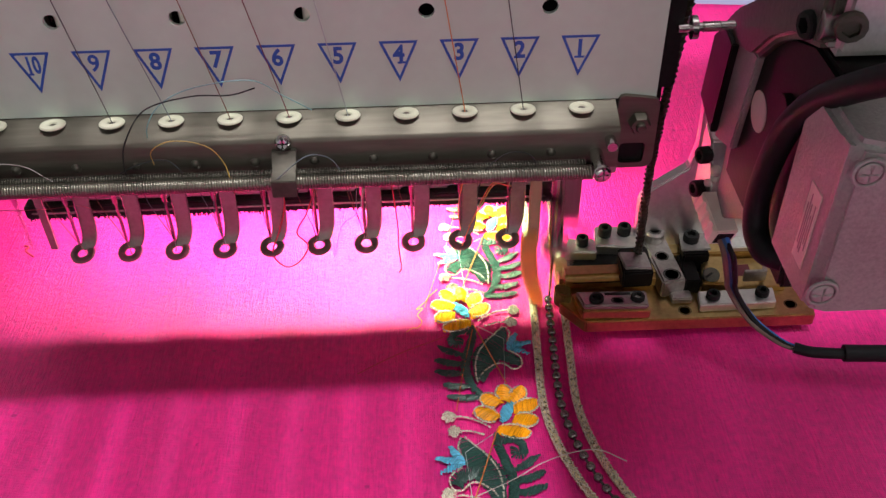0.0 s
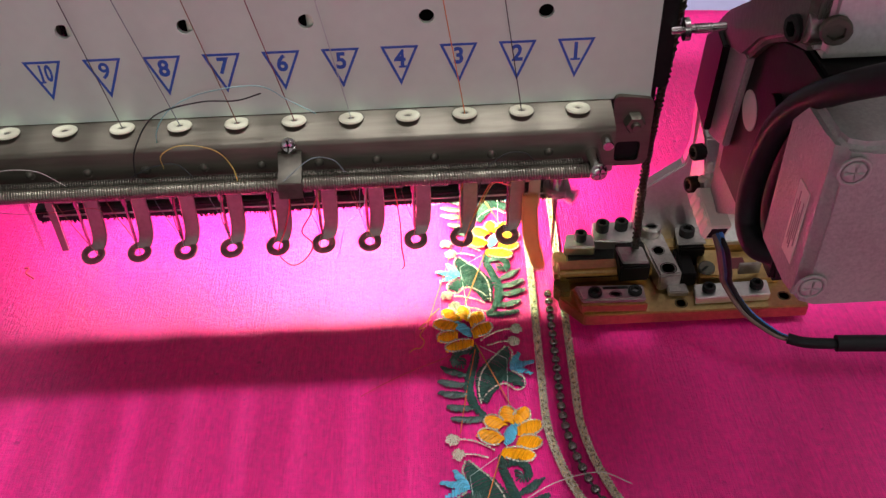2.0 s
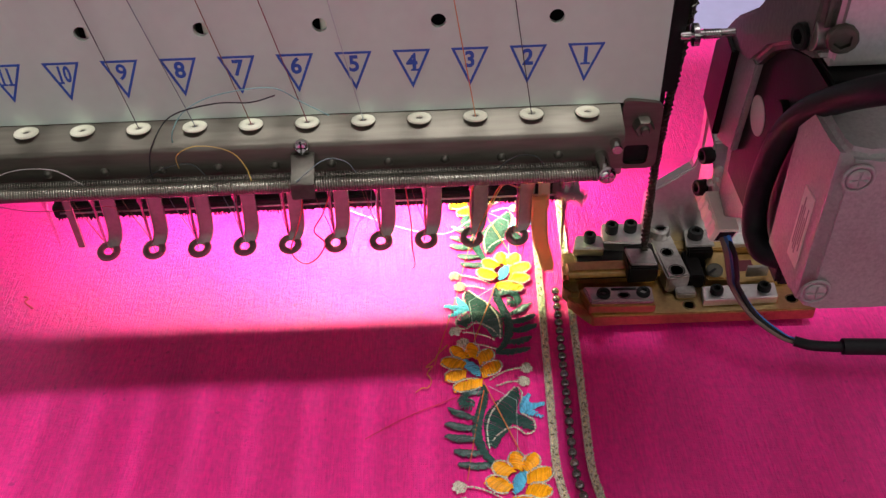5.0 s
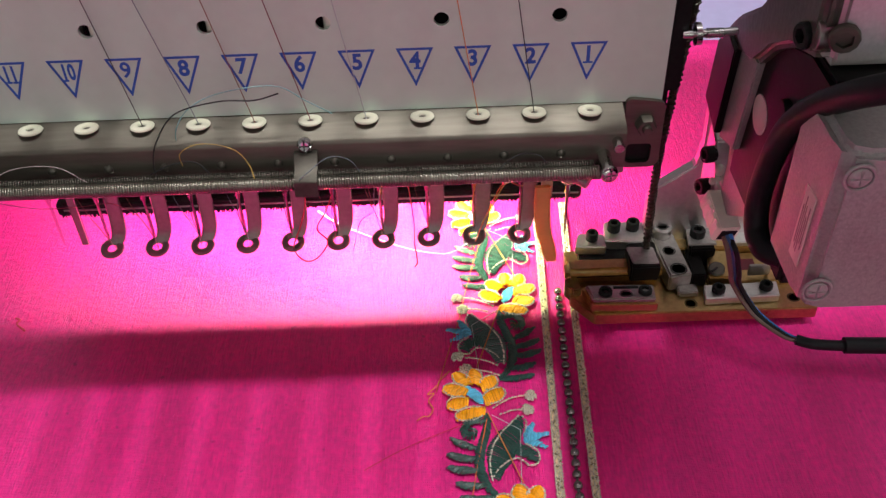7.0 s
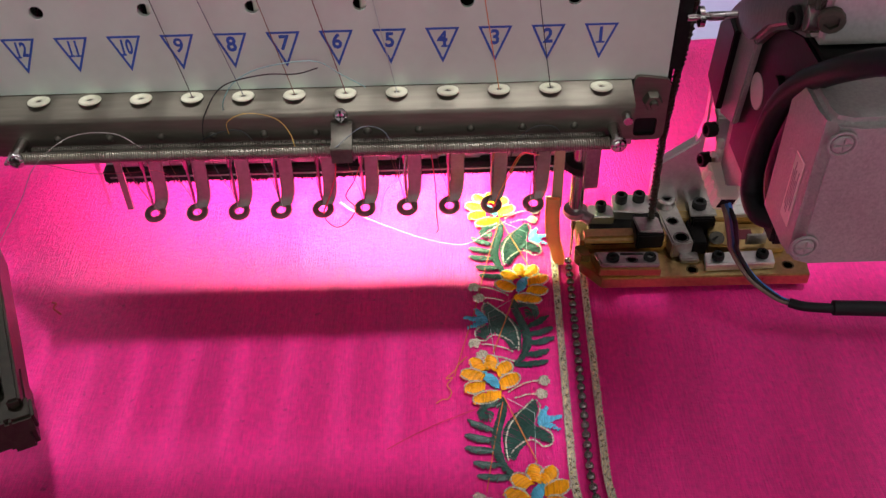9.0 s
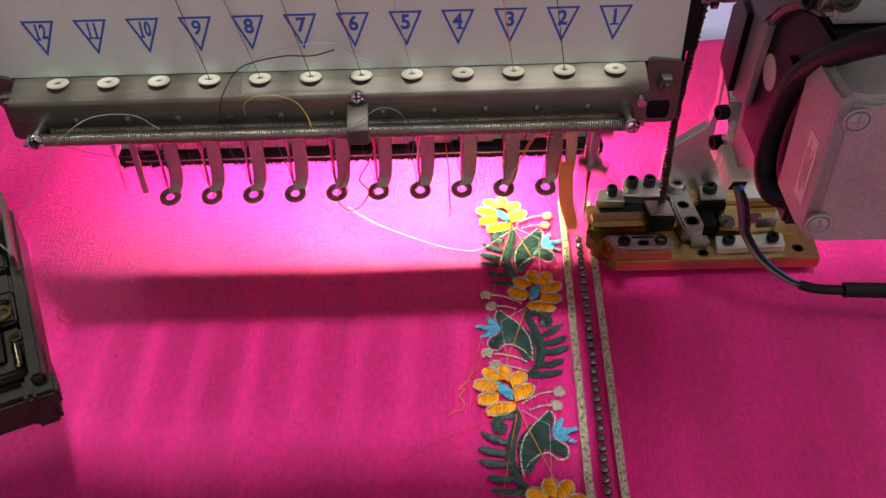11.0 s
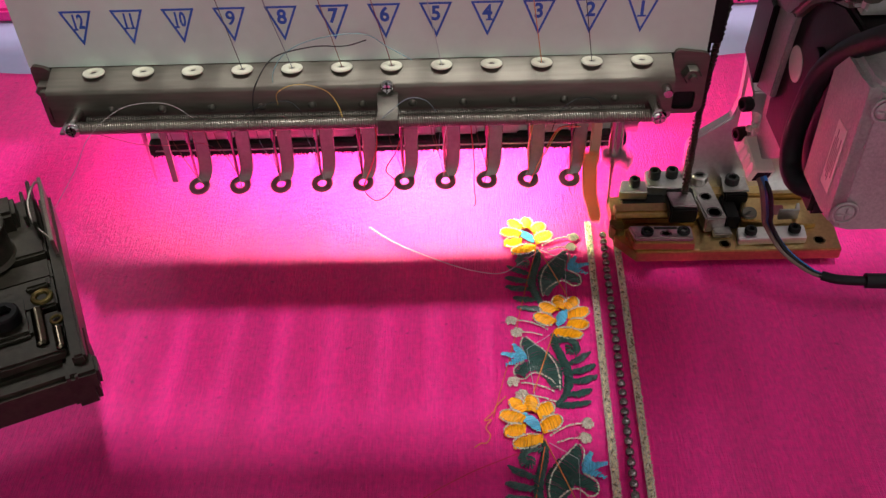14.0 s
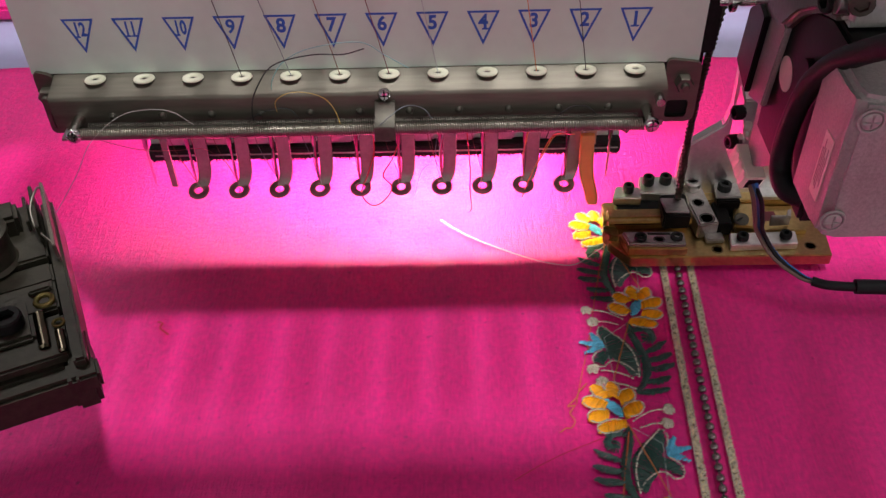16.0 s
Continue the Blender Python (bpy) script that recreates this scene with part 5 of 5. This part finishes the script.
def cloth_at(t):
    """Place of the cloth at t, gliding between its rows."""
    return (float(np.interp(t, [r[0] for r in CLOTH], [r[1] for r in CLOTH])), float(np.interp(t, [r[0] for r in CLOTH], [r[2] for r in CLOTH])))


def needle_down(t):
    """How far down the needle stands: three tenths of a second a stitch, at rest from 15.3 s on."""
    n = round(t * 10)
    if n >= 154:
        return 0.0
    late = 1.0 if t > 10 else 0.0
    return (1.0, 0.12 * (1 - late), 0.30 + 0.25 * late)[n % 3]


def motions():
    walk(CLOTH_THING, [(n / 10, pose(cloth_at(n / 10)[0] * MM, cloth_at(n / 10)[1] * MM, 0)) for n in range(161)])
    down = [(n / 10, needle_down(n / 10)) for n in range(161)]
    walk(NEEDLE, [(t, pose(0, 0, -29.5 * s * MM)) for t, s in down])
    walk(FOOT, [(t, pose(0, 0, -18.2 * s * MM)) for t, s in down])
    # the bead channel draws back as the needle passes it
    walk(CHANNEL, [(t, pose(1.6 * s * s * MM, 0, 0)) for t, s in down])
    # each new bead waits in the channel, moves up as the ones before it are sewn, then travels with the cloth
    times = [n / 10 for n in range(161)]
    sewn = []
    for i in range(len(NEW_BEADS)):
        v = -38.5 + BEAD_STEP * (i + 1)
        sewn.append(next((t for t in times if -cloth_at(t)[1] >= v - 0.4), None))
    for i, b in enumerate(NEW_BEADS):
        v = -38.5 + BEAD_STEP * (i + 1)
        rows = []
        for t in times:
            if sewn[i] is not None and t >= sewn[i]:
                cx, cy = cloth_at(t)
                rows.append((t, pose((cx + line_x(v, 4.6)) * MM, (cy + v) * MM, 1.2 * MM)))
            else:
                ahead = sum(1 for s in sewn[:i] if s is None or t < s)
                rows.append((t, pose((4.5 + 1.05 * ahead) * MM, -1.1 * MM, 9.9 * MM, 0, 0, 90)))
        walk(b, rows)


room()
machine_beam()
HEAD = embroidery_head()
NEEDLE, FOOT = working_needle(HEAD)
CHANNEL = bead_feeder()
side_feeder()
threads()
CLOTH_THING = embroidered_cloth()
NEW_BEADS = []
bead_data = bead_mesh()
for k in range(23):
    NEW_BEADS.append(tagged(new("bead", bead_data), "small shiny gunmetal bead of the sewn chain", "bead", "beads sewn on in turn"))
motions()
